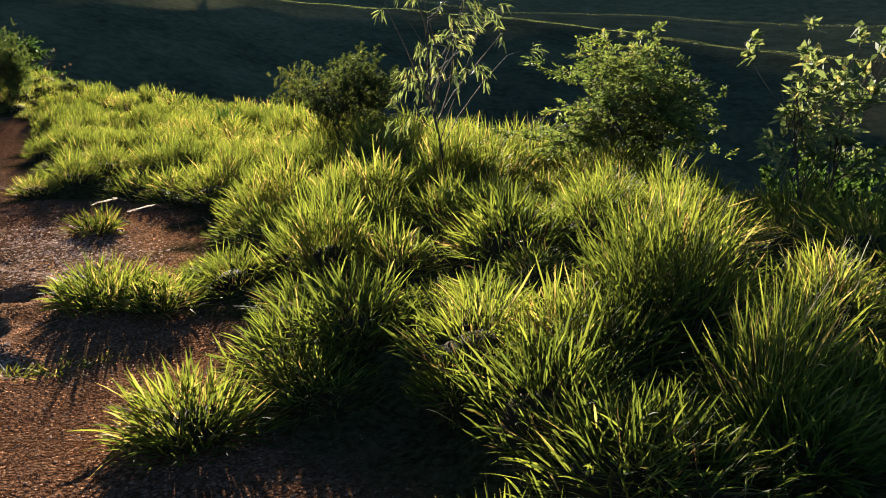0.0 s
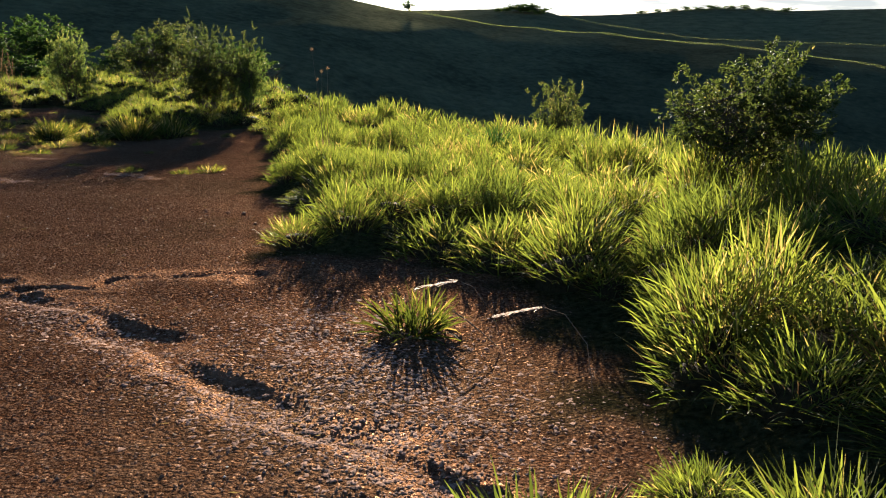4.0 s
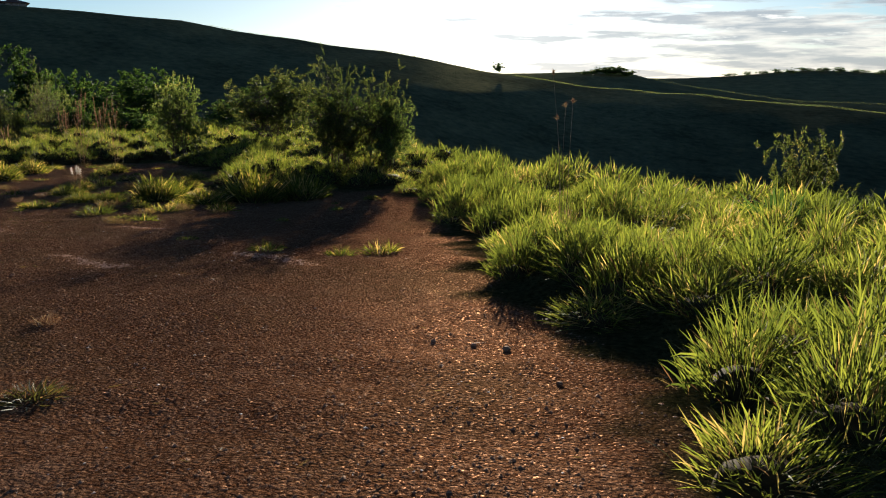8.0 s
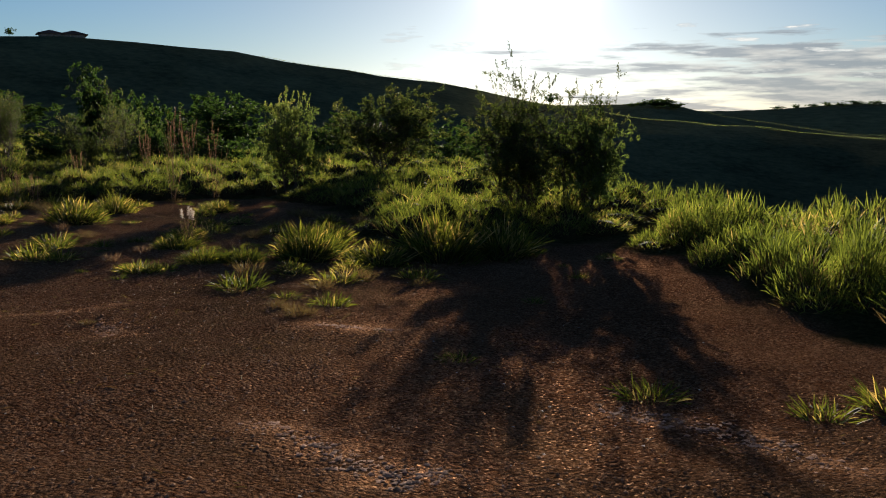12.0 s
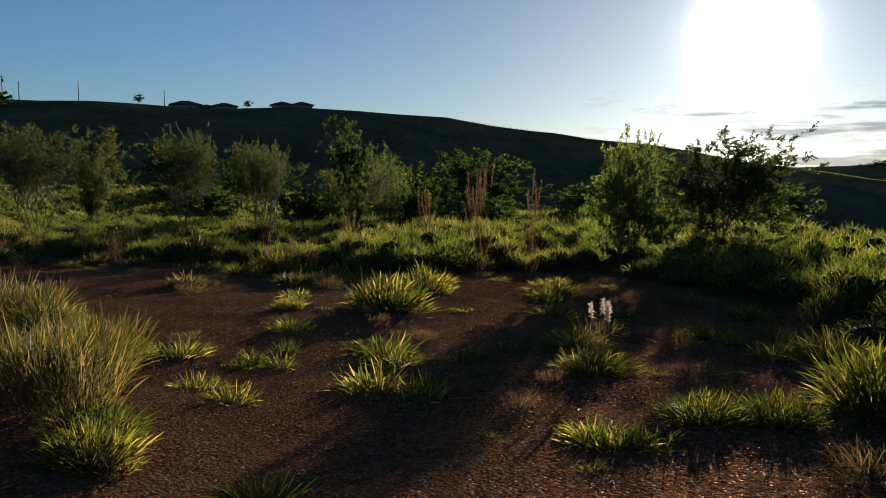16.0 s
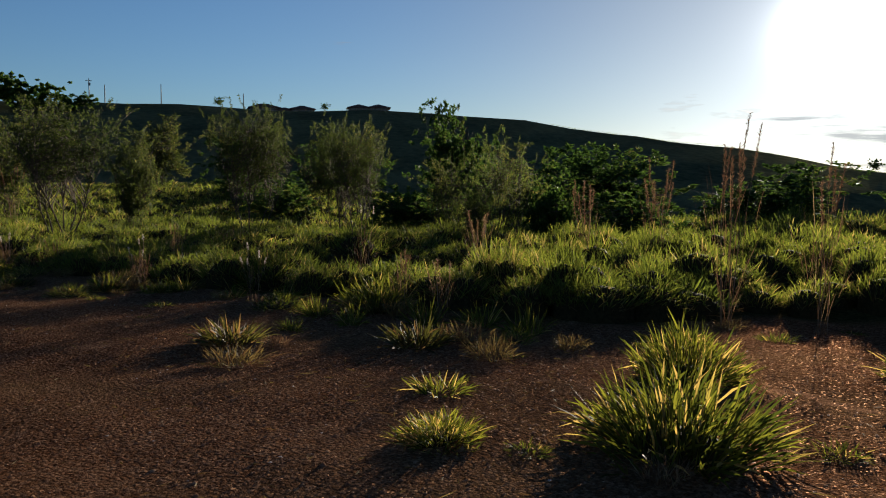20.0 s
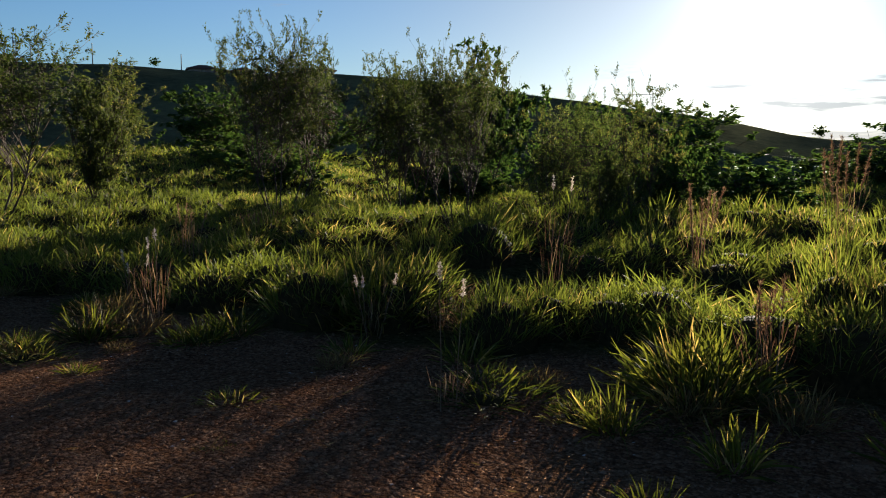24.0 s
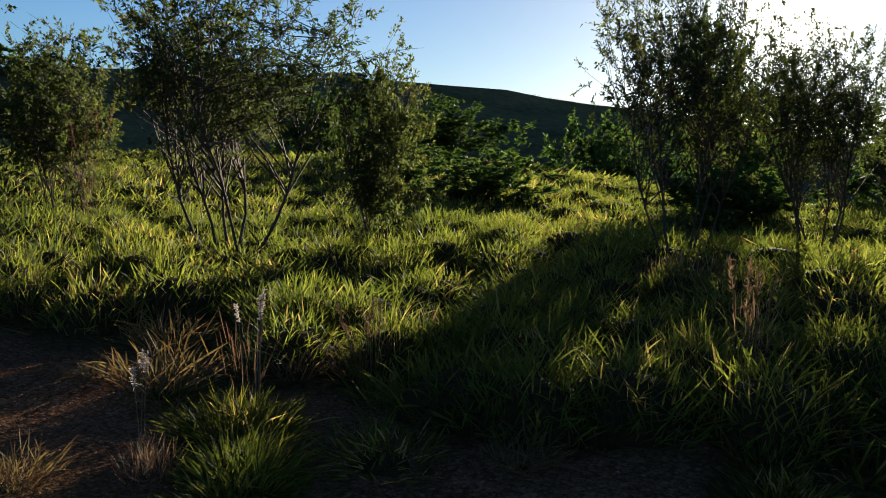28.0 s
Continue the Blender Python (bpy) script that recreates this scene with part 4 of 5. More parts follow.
def tree_meshes(seed, height, width, clear, stems, twigs, leaves, leaf, leaf_wide, mat, droop=0.1, spread=0.5, fill=1.0, apart=False):
    """Trunk, crown and, for those seen from close by, single stems and branches of a small tree."""
    rng = np.random.RandomState(seed)
    wood, fine, root, way = Heap(), Heap(), [], []
    pieces = []

    def limb_tube(name, line, r0, r1, sides):
        if apart:
            heap = Heap()
            tube(heap, line, r0, r1, sides)
            pieces.append((name, heap.mesh(name, BARK)))
        else:
            tube(wood, line, r0, r1, sides)

    tips = []
    for s in range(stems):
        a = 2 * np.pi * s / stems + rng.uniform(-0.5, 0.5)
        lean = spread * (0.25 if stems == 1 else rng.uniform(0.5, 1.0))
        start = np.array([math.cos(a), math.sin(a), 0]) * (0.02 * stems)
        d = (math.cos(a) * lean, math.sin(a) * lean, 1.0)
        full = height * rng.uniform(0.72, 0.92)
        stem = grow(rng, start, d, full, 0.10, 8, 0.10)
        limb_tube("stem", stem, 0.0068 * height ** 1.1 / stems ** 0.3 + 0.003, 0.003, 6)
        tips.append((stem, full))
    cz, rz = (height + clear) / 2, (height - clear) / 2
    # the crown is made of uneven clumps with gaps between them
    clumps = []
    for k in range(10):
        zt = clear + (height - clear) * (0.08 + 0.84 * (k + rng.uniform(0.2, 0.8)) / 10)
        a, e = 2.4 * k + rng.uniform(-0.6, 0.6), math.sqrt(max(0.12, 1 - ((zt - cz) / rz) ** 2))
        r = width / 2 * e * rng.uniform(0.4, 0.95)
        clumps.append((math.cos(a) * r, math.sin(a) * r, zt))
    for k in range(twigs):
        stem, full = tips[k % stems]
        f = clear / height * 0.6 + (1 - clear / height * 0.6) * rng.uniform(0.05, 0.98)
        i = min(int(f * 8), 7)
        p = stem[i] + (stem[i + 1] - stem[i]) * (f * 8 - i)
        goal = np.array(clumps[rng.randint(10)]) + rng.normal(0, 1, 3) * np.array([0.12 * width, 0.12 * width, 0.07 * height])
        goal[2] = max(goal[2], clear * 0.7)
        d = goal - p
        length = np.linalg.norm(d)
        limb = grow(rng, p, d, length, 0.13, 4, 0.05 - droop * 0.3)
        limb_tube("branch", limb, 0.003 + 0.003 * length, 0.0012, 3)
        # brush-like shoots stand up from the outer half of the limb, leaves all along them
        m = leaves // twigs
        shoots = max(2, m // 24)
        f = 1 - rng.uniform(0, 1, shoots) ** 1.3 * min(0.95, 0.75 * fill)
        j = np.minimum((f * 4).astype(int), 3)
        foot = limb[j] + (limb[j + 1] - limb[j]) * (f * 4 - j)[:, None] + rng.normal(0, 0.012 * height, (shoots, 3))
        dirn = (limb[-1] - limb[0]) / (length + 1e-6)
        aim = dirn * 0.55 + rng.normal(0, 0.5, (shoots, 3)) + np.array([0, 0, 0.3 - 2.0 * droop])
        aim /= np.linalg.norm(aim, axis=1, keepdims=True)
        reach = (0.05 + 0.062 * height) * rng.uniform(0.5, 1.25, shoots)
        for a0, b0, r in zip(foot, aim, reach):
            tube(fine, [a0, a0 + b0 * r], 0.0022, 0.0012, 3)
        k = rng.randint(0, shoots, m)
        u = rng.uniform(0.0, 1.0, m)
        root.append(foot[k] + aim[k] * (reach[k] * u)[:, None] + rng.normal(0, 0.008 * height ** 0.5, (m, 3)))
        way.append(aim[k] * 0.8 + rng.normal(0, 0.5, (m, 3)) + np.array([0, 0, 0.1 - 1.6 * droop]))
    root, way = np.concatenate(root), np.concatenate(way)
    n = len(root)
    crown = Heap()
    crown.put(*blades(root, way, leaf * rng.uniform(0.6, 1.3, n), leaf_wide * rng.uniform(0.7, 1.3, n), rng.uniform(0, 0.3, n), rng, 1))
    return (pieces if apart else [("trunk", wood.mesh("trunk", BARK))]) + [("spray", fine.mesh("spray", BARK))], crown.mesh("crown", mat, False)


def tree(name, x, y, top, width, meshes, label, category="tree", group=""):
    """top: height of the crown's top in the world; width: of the crown."""
    z = ground_height(x, y) - 0.04
    ob = base(name, x, y, z, (x * 50 + y * 31) % 360)
    co = np.empty(len(meshes[1].vertices) * 3, np.float32)
    meshes[1].vertices.foreach_get("co", co)
    co = co.reshape(-1, 3)
    high = np.percentile(co[:, 2], 99.3)
    across = 1.25 * (np.percentile(co[:, 0], 96) - np.percentile(co[:, 0], 4))
    ob.scale = (width / across, width / across, (top - z) / high)
    for piece, me in meshes[0]:
        made = part(piece, me, ob)
        if piece == "spray":
            tagged(made, kind="stuff")
    tagged(part("crown", meshes[1], ob), kind="stuff")
    return tagged(ob, label, category, group)


SHRUB = [tree_meshes(71 + i, 2.2, 2.2, 0.45, 6, 190, 23000, 0.060, 0.023, SHRUBLEAF if i == 0 else WILLOW, 0.0, 0.55, 0.7) for i in range(3)]
YOUNG = [tree_meshes(81 + i, 1.9, 0.9, 0.2, 2, 90, 16000, 0.043, 0.0155, WILLOW, 0.0, 0.3, 0.75, apart=True) for i in range(2)]
OPEN = [tree_meshes(91 + i, 2.6, 2.1, 1.3, 6, 230, 24000, 0.044, 0.016, WILLOW, 0.0, 0.6, 0.75, apart=True) for i in range(2)]
DENSE = [tree_meshes(101 + i, 3.4, 2.6, 0.3, 4, 130, 15000, 0.11, 0.048, BROAD, 0.05, 0.5) for i in range(2)]
WEEP = [tree_meshes(111, 2.3, 1.5, 0.9, 1, 26, 620, 0.10, 0.015, PALE, 0.45, 0.3, apart=True)]
LEAFY = [tree_meshes(151, 2.0, 1.25, 0.6, 2, 44, 1500, 0.10, 0.04, PALE, 0.05, 0.35, apart=True)]
WISPY = [tree_meshes(121 + i, 2.4, 2.0, 0.5, 6, 90, 9000 if i == 0 else 7000, 0.055 if i == 0 else 0.05, 0.016, SHRUBLEAF if i == 0 else WILLOW, 0.0, 0.6) for i in range(2)]
SCRUB = [tree_meshes(131 + i, 1.3, 2.0, 0.1, 5, 80, 8000, 0.085, 0.035, BROAD, 0.0, 0.7) for i in range(2)]
for x, y, top, width, k in ((2.1, 9.0, 1.3, 2.3, 0), (-1.35, 11.4, 0.98, 1.45, 1), (-3.9, 22.2, -0.28, 1.5, 2), (-18.6, 24.8, 0.62, 1.25, 0), (-18.6, 29.4, 0.85, 2.8, 1),
                            (-35.5, 22.9, 0.83, 1.4, 2), (-13.0, 22.9, 0.42, 1.6, 2), (-11.9, 22.75, 0.36, 1.3, 0)):
    tree("willow_shrub", x, y, top, width, SHRUB[k], "bushy willow-like shrub with small pale green leaves", "shrub", "willow shrubs round the clearing")
for x, y, top, width, k in ((-31.6, 23.8, 0.42, 0.75, 1), (-26.1, 26.9, -0.4, 0.45, 1), (-41.8, 30.2, 1.7, 1.9, 0)):
    tree("young_tree", x, y, top, width, YOUNG[k], "slender young tree with pale green leaves", "tree", "young trees round the clearing")
for x, y, top, width, k in ((-32.35, 22.78, 1.1, 2.1, 0), (-29.1, 24.55, 1.02, 1.35, 1), (-26.85, 24.95, 0.66, 1.05, 1), (-28.5, 26.05, 0.72, 1.3, 0)):
    tree("willow_tree", x, y, top, width, OPEN[k], "many-stemmed willow-like tree with bare lower branches", "tree", "willow trees")
for x, y, top, width, k in ((-32.0, 33.3, 1.75, 1.9, 0), (-41, 37, 1.0, 3.2, 0), (-46.5, 37, 1.5, 3.6, 1), (-29.5, 37.5, 0.6, 3.4, 1), (-25.0, 38.0, 0.2, 4.0, 0), (-34, 41, 0.9, 4.0, 0), (-40, 44, 0.6, 4.5, 1), (-20.5, 38.5, -0.3, 4.0, 1)):
    tree("broadleaf_tree", x, y, top, width, DENSE[k], "dark green broad-leaved tree in the valley hedge", "tree", "dark trees in the valley")
for x, y, top, width, k in ((3.9, 7.9, 0.2, 1.2, 0), (4.7, 8.8, 0.1, 1.3, 1), (-30.5, 30.0, -0.4, 2.0, 0), (-34.5, 29.5, -0.4, 2.2, 1), (-37.5, 31.0, -0.2, 2.4, 0), (-26.0, 32.0, -0.5, 2.2, 1), (-26.5, 29.7, -0.2, 1.1, 0)):
    tree("low_shrub", x, y, top, width, SCRUB[k], "low dark leafy shrub", "shrub", "low shrubs on the bank")
tree("drooping_sapling", 0.05, 7.6, 1.75, 1.5, WEEP[0], "thin sapling with pale drooping narrow leaves", "sapling")
tree("wispy_shrub", -13.2, 23.0, 1.15, 1.15, WISPY[1], "open feathery shrub with upright twigs", "shrub", "wispy shrubs against the light")
tree("wispy_shrub", -12.2, 22.9, 0.85, 1.2, WISPY[1], "open feathery shrub with upright twigs", "shrub", "wispy shrubs against the light")
for x, y, top, width, k in ((-28.1, 30.2, 0.75, 1.5, 0), (-26.9, 27.1, 0.28, 0.9, 1)):
    tree("wispy_shrub", x, y, top, width, WISPY[k], "open feathery shrub with thin pale green leaves", "shrub", "wispy shrubs against the light")
tree("wispy_shrub", -26.2, 28.1, 0.6, 0.95, WISPY[1], "open feathery shrub with upright twigs", "shrub", "wispy shrubs against the light")
tree("leafy_sapling", 3.2, 6.7, 1.52, 1.2, LEAFY[0], "young tree with a thin trunk and light oval leaves", "sapling")


# ---------------------------------------------------------------- tall flowering grasses
def plume_grass(x, y, high, stalks, seed, plume=0.16, lean=0.12, white=True):
    """Dry stalks with a feathery head each."""
    rng = np.random.RandomState(seed)
    ob = base("plume_grass", x, y, ground_height(x, y) - 0.02)
    foot = Heap()
    foot.put(*tuft_blades(rng, 0.10, (0.25 if lean < 0.055 else 0.75) * high, 70, (0.12 if lean < 0.055 else 0.26) * high, 0.0035, 0.16, 3, 0.1))
    part("foliage", foot.mesh("foliage", RUST), ob)
    for _ in range(stalks):
        a, tilt, h = rng.uniform(0, 6.28), rng.uniform(0, lean), high * rng.uniform(0.72, 1.0)
        line = grow(rng, (math.cos(a) * 0.04, math.sin(a) * 0.04, 0), (math.cos(a) * tilt, math.sin(a) * tilt, 1), h, 0.03, 5, 0.0)
        wood = Heap()
        tube(wood, line, 0.003, 0.0015, 5)
        stalk = part("stalk", wood.mesh("stalk", STALK), ob)
        n = (60 if plume < 0.3 else 220) if not white else 150 if plume > 0.1 else 80
        s = rng.uniform(0, 1, n)
        top = line[-1] + (line[-1] - line[-2]) / np.linalg.norm(line[-1] - line[-2]) * (s * plume - plume * 0.75)[:, None]
        hairs = Heap()
        hairs.put(*blades(top, np.array([0, 0, 0.6]) + rng.normal(0, 0.5 if white else 0.22, (n, 3)), ((0.034 if plume > 0.1 else 0.02) if white else 0.05) * rng.uniform(0.5, 1.2, n), np.full(n, 0.004), np.full(n, 0.3), rng, 2))
        part("plume", hairs.mesh("plume", PLUME if white else RUST), stalk, "fluffy white seed head" if white else "")
    return tagged(ob, "tall dry grass with fluffy white seed heads" if white else "tall reddish dry grass with narrow seed heads", "plume grass", "flowering grasses")


# x, y, height, stalks, length of a seed head, lean
WHITE_PLUMES = [
    (-16.2, 18.6, 0.52, 5, 0.11, 0.12), (-26.43, 21.07, 0.66, 2, 0.07, 0.06), (-27.0, 21.3, 0.5, 3, 0.08, 0.1), (-25.2, 21.75, 0.5, 3, 0.07, 0.3), (-24.6, 22.9, 0.95, 2, 0.1, 0.1),
    (-24.0, 20.9, 0.75, 2, 0.07, 0.05), (-29.32, 20.12, 0.5, 3, 0.07, 0.05), (-29.6, 20.78, 0.55, 4, 0.08, 0.06)]
RED_PLUMES = [
    (-20.3, 23.2, 1.8, 7, 0.45, 0.06), (-19.6, 23.6, 1.6, 4, 0.4, 0.06), (-22.6, 26.5, 1.5, 9, 0.4, 0.15), (-23.4, 26.0, 1.3, 8, 0.35, 0.15), (-24.2, 24.6, 0.9, 6, 0.3, 0.15),
    (-22.9, 21.8, 0.6, 7, 0.15, 0.2), (-22.3, 21.7, 0.55, 5, 0.15, 0.2), (-27.9, 22.4, 0.6, 5, 0.16, 0.3),
    (-35.0, 23.0, 1.3, 8, 0.3, 0.3), (-6.7, 14.75, 1.72, 4, 0.03, 0.05), (-29.42, 21.4, 0.42, 6, 0.12, 0.4)]
for i, row in enumerate(WHITE_PLUMES):
    plume_grass(*row[:4], 300 + i, *row[4:], True)
for i, row in enumerate(RED_PLUMES):
    plume_grass(*row[:4], 330 + i, *row[4:], False)


def bent_plume(line, seed):
    """One dry stalk bent over, with a pale seed head."""
    rng = np.random.RandomState(seed)
    x, y = line[0]
    ob = base("bent_plume", x, y, ground_height(x, y))
    pts = np.array([(a - x, b - y, h) for (a, b), h in zip(line, (-0.03, 0.24, 0.36, 0.38, 0.33))])
    wood = Heap()
    tube(wood, pts[:4], 0.0024, 0.0016, 5)
    part("stalk", wood.mesh("stalk", STALK), ob)
    n = 120
    s = rng.uniform(0, 1, n)
    c = pts[3] + (pts[4] - pts[3]) * s[:, None] + rng.normal(0, 0.003, (n, 3))
    hairs = Heap()
    hairs.put(*blades(c, (pts[4] - pts[3]) + rng.normal(0, 0.03, (n, 3)), 0.035 * rng.uniform(0.5, 1.2, n), np.full(n, 0.003), np.full(n, 0.1), rng, 2))
    part("plume", hairs.mesh("plume", PLUME), ob, "pale straw-white seed head")
    tagged(ob, "dry grass stalk bent over with a pale seed head", "plume grass", "bent seed heads")


bent_plume([(-2.95, 7.75), (-3.05, 7.8), (-3.18, 7.88), (-3.28, 7.92), (-3.5, 7.88)], 351)
bent_plume([(-2.45, 7.3), (-2.5, 7.35), (-2.62, 7.42), (-2.74, 7.45), (-2.97, 7.40)], 352)


def twig():
    wood = Heap()
    tube(wood, [(0, 0, 0.2), (0.1, -0.02, 0.15), (0.2, -0.05, 0.09), (0.29, -0.06, 0.02)], 0.005, 0.003, 5)
    ob = new("twig", wood.mesh("twig", STALK))
    ob.matrix_world = pose(-3.31, 7.92, ground_height(-3.31, 7.92) - 0.01)
    tagged(ob, "pale dry twig leaning on the red soil", "twig")


twig()


# ---------------------------------------------------------------- the farm on the hill
def box(bm, x0, x1, y0, y1, z0, z1):
    m = Matrix.Translation(((x0 + x1) / 2, (y0 + y1) / 2, (z0 + z1) / 2)) @ Matrix.Diagonal((x1 - x0, y1 - y0, z1 - z0, 1))
    bmesh.ops.create_cube(bm, size=1, matrix=m)


def done(name, bm, mat):
    me = bpy.data.meshes.new(name)
    bm.to_mesh(me)
    bm.free()
    me.materials.append(mat)
    return me


def boxes(name, mat, *list_of):
    bm = bmesh.new()
    for b in list_of:
        box(bm, *b)
    return done(name, bm, mat)


def at_bearing(bearing, r):
    return CX - math.sin(radians(bearing)) * r, CY + math.cos(radians(bearing)) * r


def house(bearing, r, long, deep, high, turn):
    x, y = at_bearing(bearing, r)
    ob = base("farmhouse", x, y, ground_height(x, y) - 1.3, turn + bearing)
    part("wall", boxes("wall", WALLPAINT, (-long / 2, long / 2, -deep / 2, deep / 2, 0, high)), ob)
    bm = bmesh.new()
    e, up = 0.7, 0.22 * deep
    a = [bm.verts.new(c) for c in ((-long / 2 - e, -deep / 2 - e, high), (long / 2 + e, -deep / 2 - e, high), (long / 2 + e, deep / 2 + e, high), (-long / 2 - e, deep / 2 + e, high))]
    b = [bm.verts.new((v.co.x, v.co.y, high + 0.18)) for v in a]
    ridge = [bm.verts.new((-long / 2 + deep * 0.45, 0, high + up)), bm.verts.new((long / 2 - deep * 0.45, 0, high + up))]
    bm.faces.new(a[::-1])
    for i in range(4):
        bm.faces.new((a[i], a[(i + 1) % 4], b[(i + 1) % 4], b[i]))
    bm.faces.new((b[0], b[1], ridge[1], ridge[0]))
    bm.faces.new((b[2], b[3], ridge[0], ridge[1]))
    bm.faces.new((b[1], b[2], ridge[1]))
    bm.faces.new((b[3], b[0], ridge[0]))
    part("roof", done("roof", bm, ROOFTILE), ob, "low hipped tiled roof")
    for k in range(3):
        c = (k - 1) * long * 0.3
        w = part("window", boxes("window", DARKGLASS, (c - 0.7, c + 0.7, -deep / 2 - 0.05, -deep / 2 + 0.05, 1.1, 2.2)), ob)
        part("sill", boxes("sill", CONCRETE, (c - 0.8, c + 0.8, -deep / 2 - 0.18, -deep / 2, 1.0, 1.1)), w)
    return tagged(ob, "low farmhouse with a dark hipped tile roof on the ridge", "house", "farmhouses on the ridge")


def pole(bearing, r, high, arms=True):
    x, y = at_bearing(bearing, r)
    ob = base("utility_pole", x, y, ground_height(x, y) - 0.3, bearing + 20)
    heap = Heap()
    tube(heap, [(0, 0, 0), (0, 0, high / 2), (0, 0, high)], 0.17, 0.11, 8)
    part("post", heap.mesh("post", CONCRETE), ob)
    if arms:
        part("crossarm", boxes("crossarm", TIMBER, (-0.9, 0.9, -0.06, 0.06, high - 0.7, high - 0.55)), ob)
        part("transformer", boxes("transformer", CONCRETE, (-0.25, 0.25, -0.5, -0.1, high - 2.0, high - 1.2)), ob)
    return tagged(ob, "slim grey utility pole on the ridge", "utility pole", "poles along the ridge")


for bearing, r, long, deep, high in ((53.2, 260, 8, 6.5, 2.3), (51.85, 260, 5, 5, 1.8), (50.7, 260, 6.5, 6, 2.2), (46.9, 259, 6, 6, 2.1), (45.6, 259, 6, 6, 2.1)):
    house(bearing, r, long, deep, high, 4)
for bearing, r, high, arms in ((63.9, 258, 7, True), (63.0, 258, 5.5, False), (59.65, 260, 6, False), (54.5, 259, 5, False)):
    pole(bearing, r, high, arms)

FAR_TREE = [tree_meshes(141 + i, 5.0, 4.5, 0.9, 3, 50, 2000, 0.45, 0.26, BROAD, 0.0, 0.5) for i in range(3)]
# bearing, distance, height, width of the crown, form
CREST_TREES = [
    (13.9, 250, 3.4, 3.2, 0), (66.5, 235, 8, 8, 1), (67.6, 232, 10, 9, 2), (68.8, 236, 9, 9, 0), (65.2, 236, 5.5, 7, 1), (64.2, 238, 4.5, 6, 2),
    (70.2, 236, 11, 9, 1), (71.8, 236, 9, 9, 2), (56.1, 258, 2.8, 2.6, 0), (49.2, 256, 2.2, 2.4, 1)]
KNOLL_TREES = [
    (8.0, 640, 4.5, 9, 1), (7.4, 645, 5.5, 12, 0), (6.8, 640, 7, 15, 0), (6.2, 645, 7.5, 16, 2), (5.7, 642, 5, 11, 1), (8.7, 640, 3.5, 8, 2),
    (-3.4, 1600, 9, 16, 1), (-1.6, 1600, 8, 14, 0), (-6.0, 1600, 9, 30, 2), (-5.0, 1620, 8, 26, 1), (-7.0, 1600, 10, 20, 0), (-8.1, 1610, 8, 30, 2),
    (-2.5, 1610, 7, 22, 2), (-4.2, 1600, 7, 20, 0), (-9.4, 1600, 9, 24, 1), (-0.4, 1620, 7, 26, 2)]
for bearing, r, up, width, k in CREST_TREES + KNOLL_TREES:
    x, y = at_bearing(bearing, r)
    tree("ridge_tree", x, y, ground_height(x, y) + up, width, FAR_TREE[k], "dark tree on a far ridge, seen against the sky", "tree", "trees on the ridges")


def ridge_grass():
    """Tall pasture grass on the brows of the near hills, lit from behind."""
    rng = np.random.RandomState(17)
    heap = Heap()
    for r, n, size in ((262.0, 6500, 0.33), (700.0, 2500, 0.75)):
        b = np.radians(rng.uniform(-48, 34, n))
        d = r + rng.uniform(-9, 3, n) * (r / 262)
        x, y = CX - np.sin(b) * d, CY + np.cos(b) * d
        root = np.stack([x, y, terrain(x, y) - 0.05], 1)
        heap.put(*blades(root, np.array([0, 0, 1.0]) + rng.normal(0, 0.35, (n, 3)), size * rng.uniform(0.5, 1.2, n), 0.5 * size * rng.uniform(0.5, 1.2, n), np.full(n, 0.2), rng, 1))
    tagged(new("ridge_grass", heap.mesh("ridge_grass", PALE)), "sunlit pasture grass along the brows of the hills", "grass", kind="stuff")


ridge_grass()


def scatter(name, c, size, flat, seed, mat, label, category):
    """Many small three-sided pieces lying on the soil."""
    rng = np.random.RandomState(seed)
    n = len(c)
    z = surface(c[:, 0], c[:, 1])[0]
    form = np.array([(1, 0, -0.3 * flat), (-0.5, 0.87, -0.3 * flat), (-0.5, -0.87, -0.3 * flat), (0.15, 0.1, 0.6 * flat)])
    v = form[None] * size[:, None, None] * rng.uniform(0.6, 1.35, (n, 4, 3))
    a = rng.uniform(0, 6.28, n)
    x = v[..., 0] * np.cos(a)[:, None] - v[..., 1] * np.sin(a)[:, None] + c[:, :1]
    y = v[..., 0] * np.sin(a)[:, None] + v[..., 1] * np.cos(a)[:, None] + c[:, 1:]
    v = np.stack([x, y, v[..., 2] + z[:, None] + 0.002], -1).reshape(-1, 3)
    t = np.array([(0, 1, 3), (1, 2, 3), (2, 0, 3)])      # the underside lies in the soil
    faces = ((np.arange(n) * 4)[:, None, None] + t[None]).reshape(-1, 3)
    tagged(new(name, mesh_from(name, v, [faces], mat)), label, category, kind="stuff")


def along(line, n, spread, rng):
    line = np.array(line)
    s = rng.uniform(0, len(line) - 1.001, n)
    i = s.astype(int)
    return line[i] + (line[i + 1] - line[i]) * (s - i)[:, None] + rng.normal(0, spread, (n, 2))


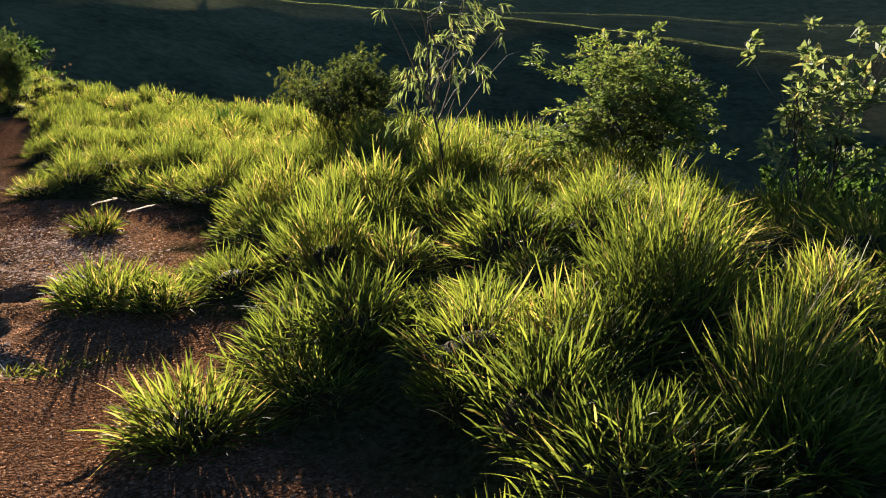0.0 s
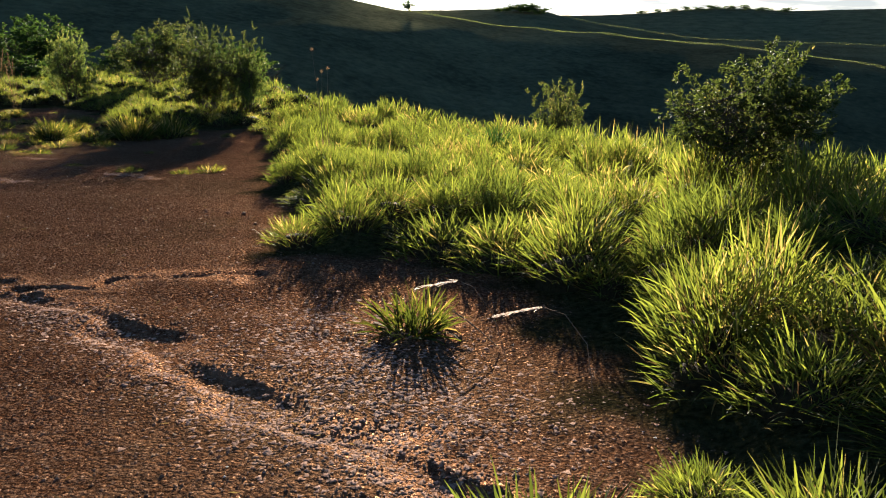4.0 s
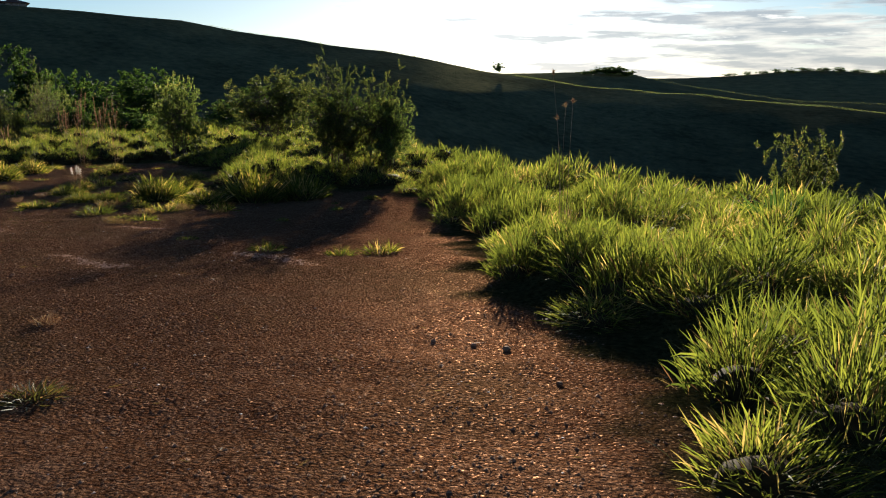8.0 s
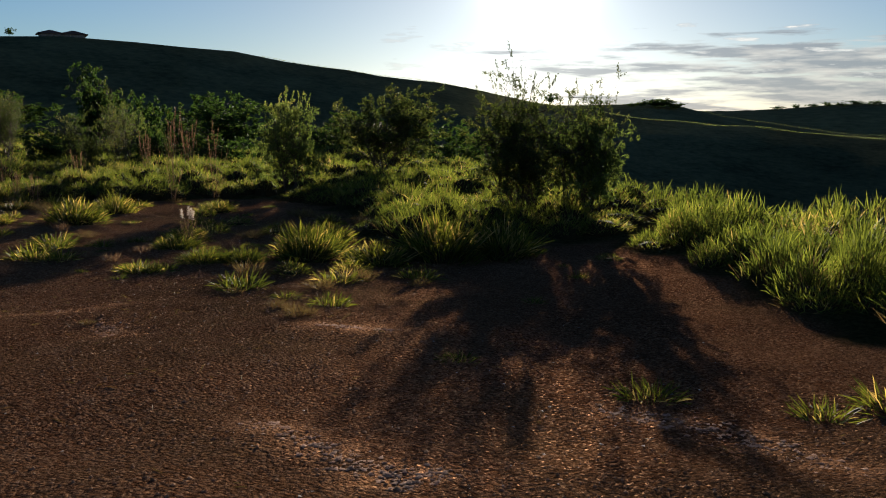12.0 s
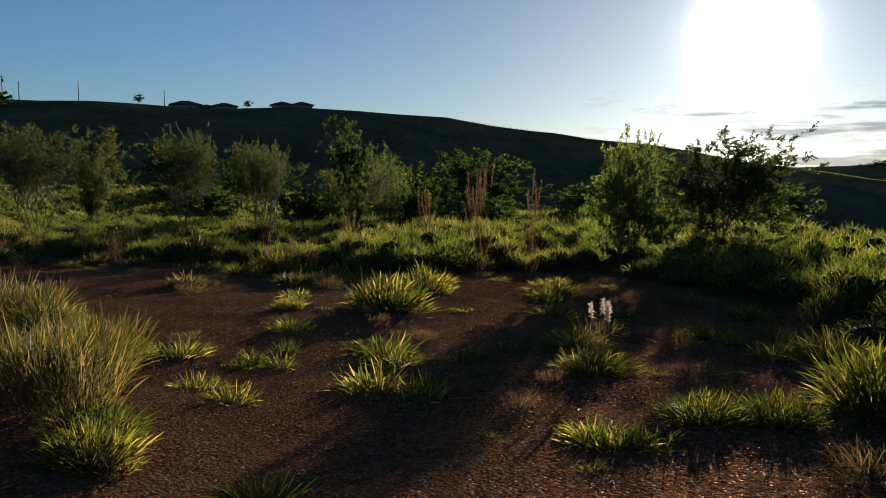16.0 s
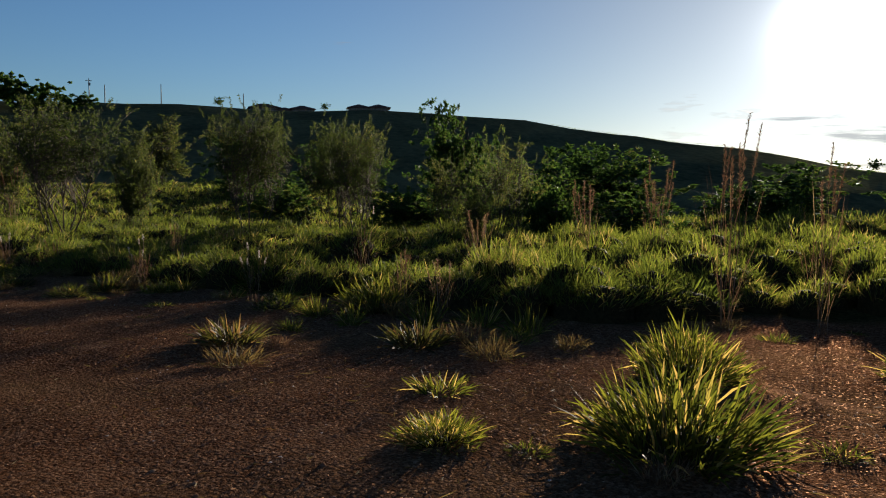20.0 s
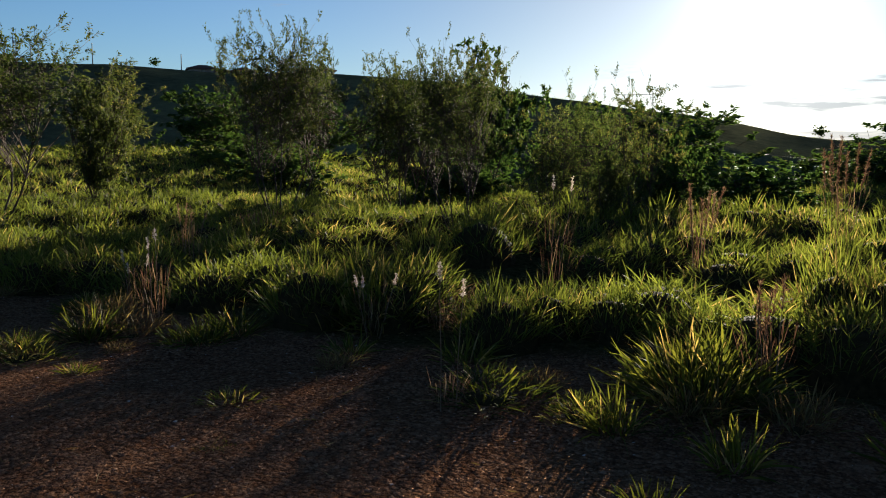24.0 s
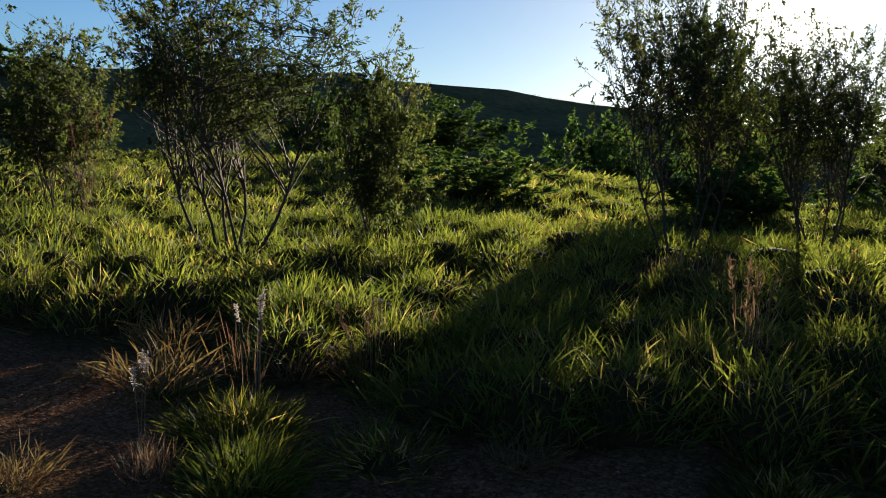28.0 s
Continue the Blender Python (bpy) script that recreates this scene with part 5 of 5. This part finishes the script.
def gravel():
    """Crumbs of soil and small stones on the bare ground, thickest where water ran."""
    rng = np.random.RandomState(5)
    c = along(WAY, 46000, 1.5, rng) + np.array([-0.9, 2.6])
    c = c[in_bare(c[:, 0], c[:, 1]) > -0.2]
    n = len(c)
    scatter("soil_crumbs", c, 0.004 + 0.009 * rng.uniform(0, 1, n) ** 3 + 0.012 * rng.uniform(0, 1, n) ** 18, 0.8, 6, STONE, "loose crumbs of red soil and small stones", "gravel")
    c = along(WAY, 2600, 1.6, rng) + np.array([-0.9, 2.6])
    c = c[in_bare(c[:, 0], c[:, 1]) > 0.0]
    scatter("pale_pebbles", c, 0.004 + 0.009 * rng.uniform(0, 1, len(c)) ** 4, 0.5, 9, PALESTONE, "small pale pebbles and chips lying on red soil", "pebbles")
    c = np.concatenate([along(RILLS[0][2], 3000, 0.50, rng), along([(-9, 7.5), (-6.5, 6.0), (-4.5, 4.2)], 4000, 0.6, rng), along(RILLS[1][2], 500, 0.3, rng), along(RILLS[2][2], 900, 0.3, rng), along(RILLS[3][2], 500, 0.2, rng)])
    n = len(c)
    scatter("soil_clods", c, 0.004 + 0.010 * rng.uniform(0, 1, n) ** 3, 0.55, 7, STONE, "crumbly clods of red soil along the washed channels", "gravel")
    c = np.concatenate([along(RILLS[0][2], 3000, 0.16, rng) + np.array([-0.08, -0.12]), along(RILLS[2][2], 900, 0.05, rng), along([(-4.4, 8.2), (-3.6, 7.2), (-2.9, 6.6)], 2600, 0.35, rng), along(SILT[0], 260, 0.05, rng), along(SILT[1], 260, 0.06, rng), along(SILT[3], 90, 0.04, rng), along(SILT[4], 90, 0.03, rng)])
    n = len(c)
    scatter("silt_flakes", c, 0.008 + 0.016 * rng.uniform(0, 1, n) ** 2, 0.35, 8, FLAKE, "pale curled flakes of dried silt on red soil", "gravel")


def litter():
    """Short dead straws lying on the soil."""
    rng = np.random.RandomState(12)
    c = along(WAY, 5200, 1.7, rng) + np.array([-0.9, 2.4])
    c = c[in_bare(c[:, 0], c[:, 1]) > -0.3]
    c = c[(c[:, 0] < -12) | (rng.uniform(0, 1, len(c)) < 0.2)]
    n = len(c)
    root = np.stack([c[:, 0], c[:, 1], surface(c[:, 0], c[:, 1])[0] + 0.004], 1)
    way = np.stack([rng.normal(0, 1, n), rng.normal(0, 1, n), rng.uniform(0.0, 0.35, n)], 1)
    heap = Heap()
    heap.put(*blades(root, way, 0.03 + 0.09 * rng.uniform(0, 1, n) ** 2, rng.uniform(0.003, 0.006, n), np.zeros(n), rng, 1))
    tagged(new("straw_litter", heap.mesh("straw_litter", STRAW)), "short dead straws scattered over red soil", "litter", kind="stuff")


def clod(x, y, r, seed):
    """One larger lump of hard red soil."""
    rng = np.random.RandomState(seed)
    bm = bmesh.new()
    bmesh.ops.create_icosphere(bm, subdivisions=2, radius=r)
    for v in bm.verts:
        v.co *= 1 + rng.uniform(-0.16, 0.16)
        v.co.z *= 0.72
    me = bpy.data.meshes.new("soil_clod")
    bm.to_mesh(me)
    bm.free()
    me.materials.append(STONE)
    ob = new("soil_clod", me)
    ob.matrix_world = pose(x, y, ground_height(x, y) + 0.45 * r, 0, 0, seed * 77 % 360)
    tagged(ob, "hard lump of dark red soil lying on gravelly ground", "clod", "lumps of soil on the clearing")


gravel()
litter()
for i, (x, y, r) in enumerate(((-6.46, 11.53, 0.034), (-6.68, 11.58, 0.024), (-6.94, 11.58, 0.022), (-6.03, 10.93, 0.024), (-13.76, 14.65, 0.020), (-13.61, 14.82, 0.018))):
    clod(x, y, 0.78 * r, 400 + i)
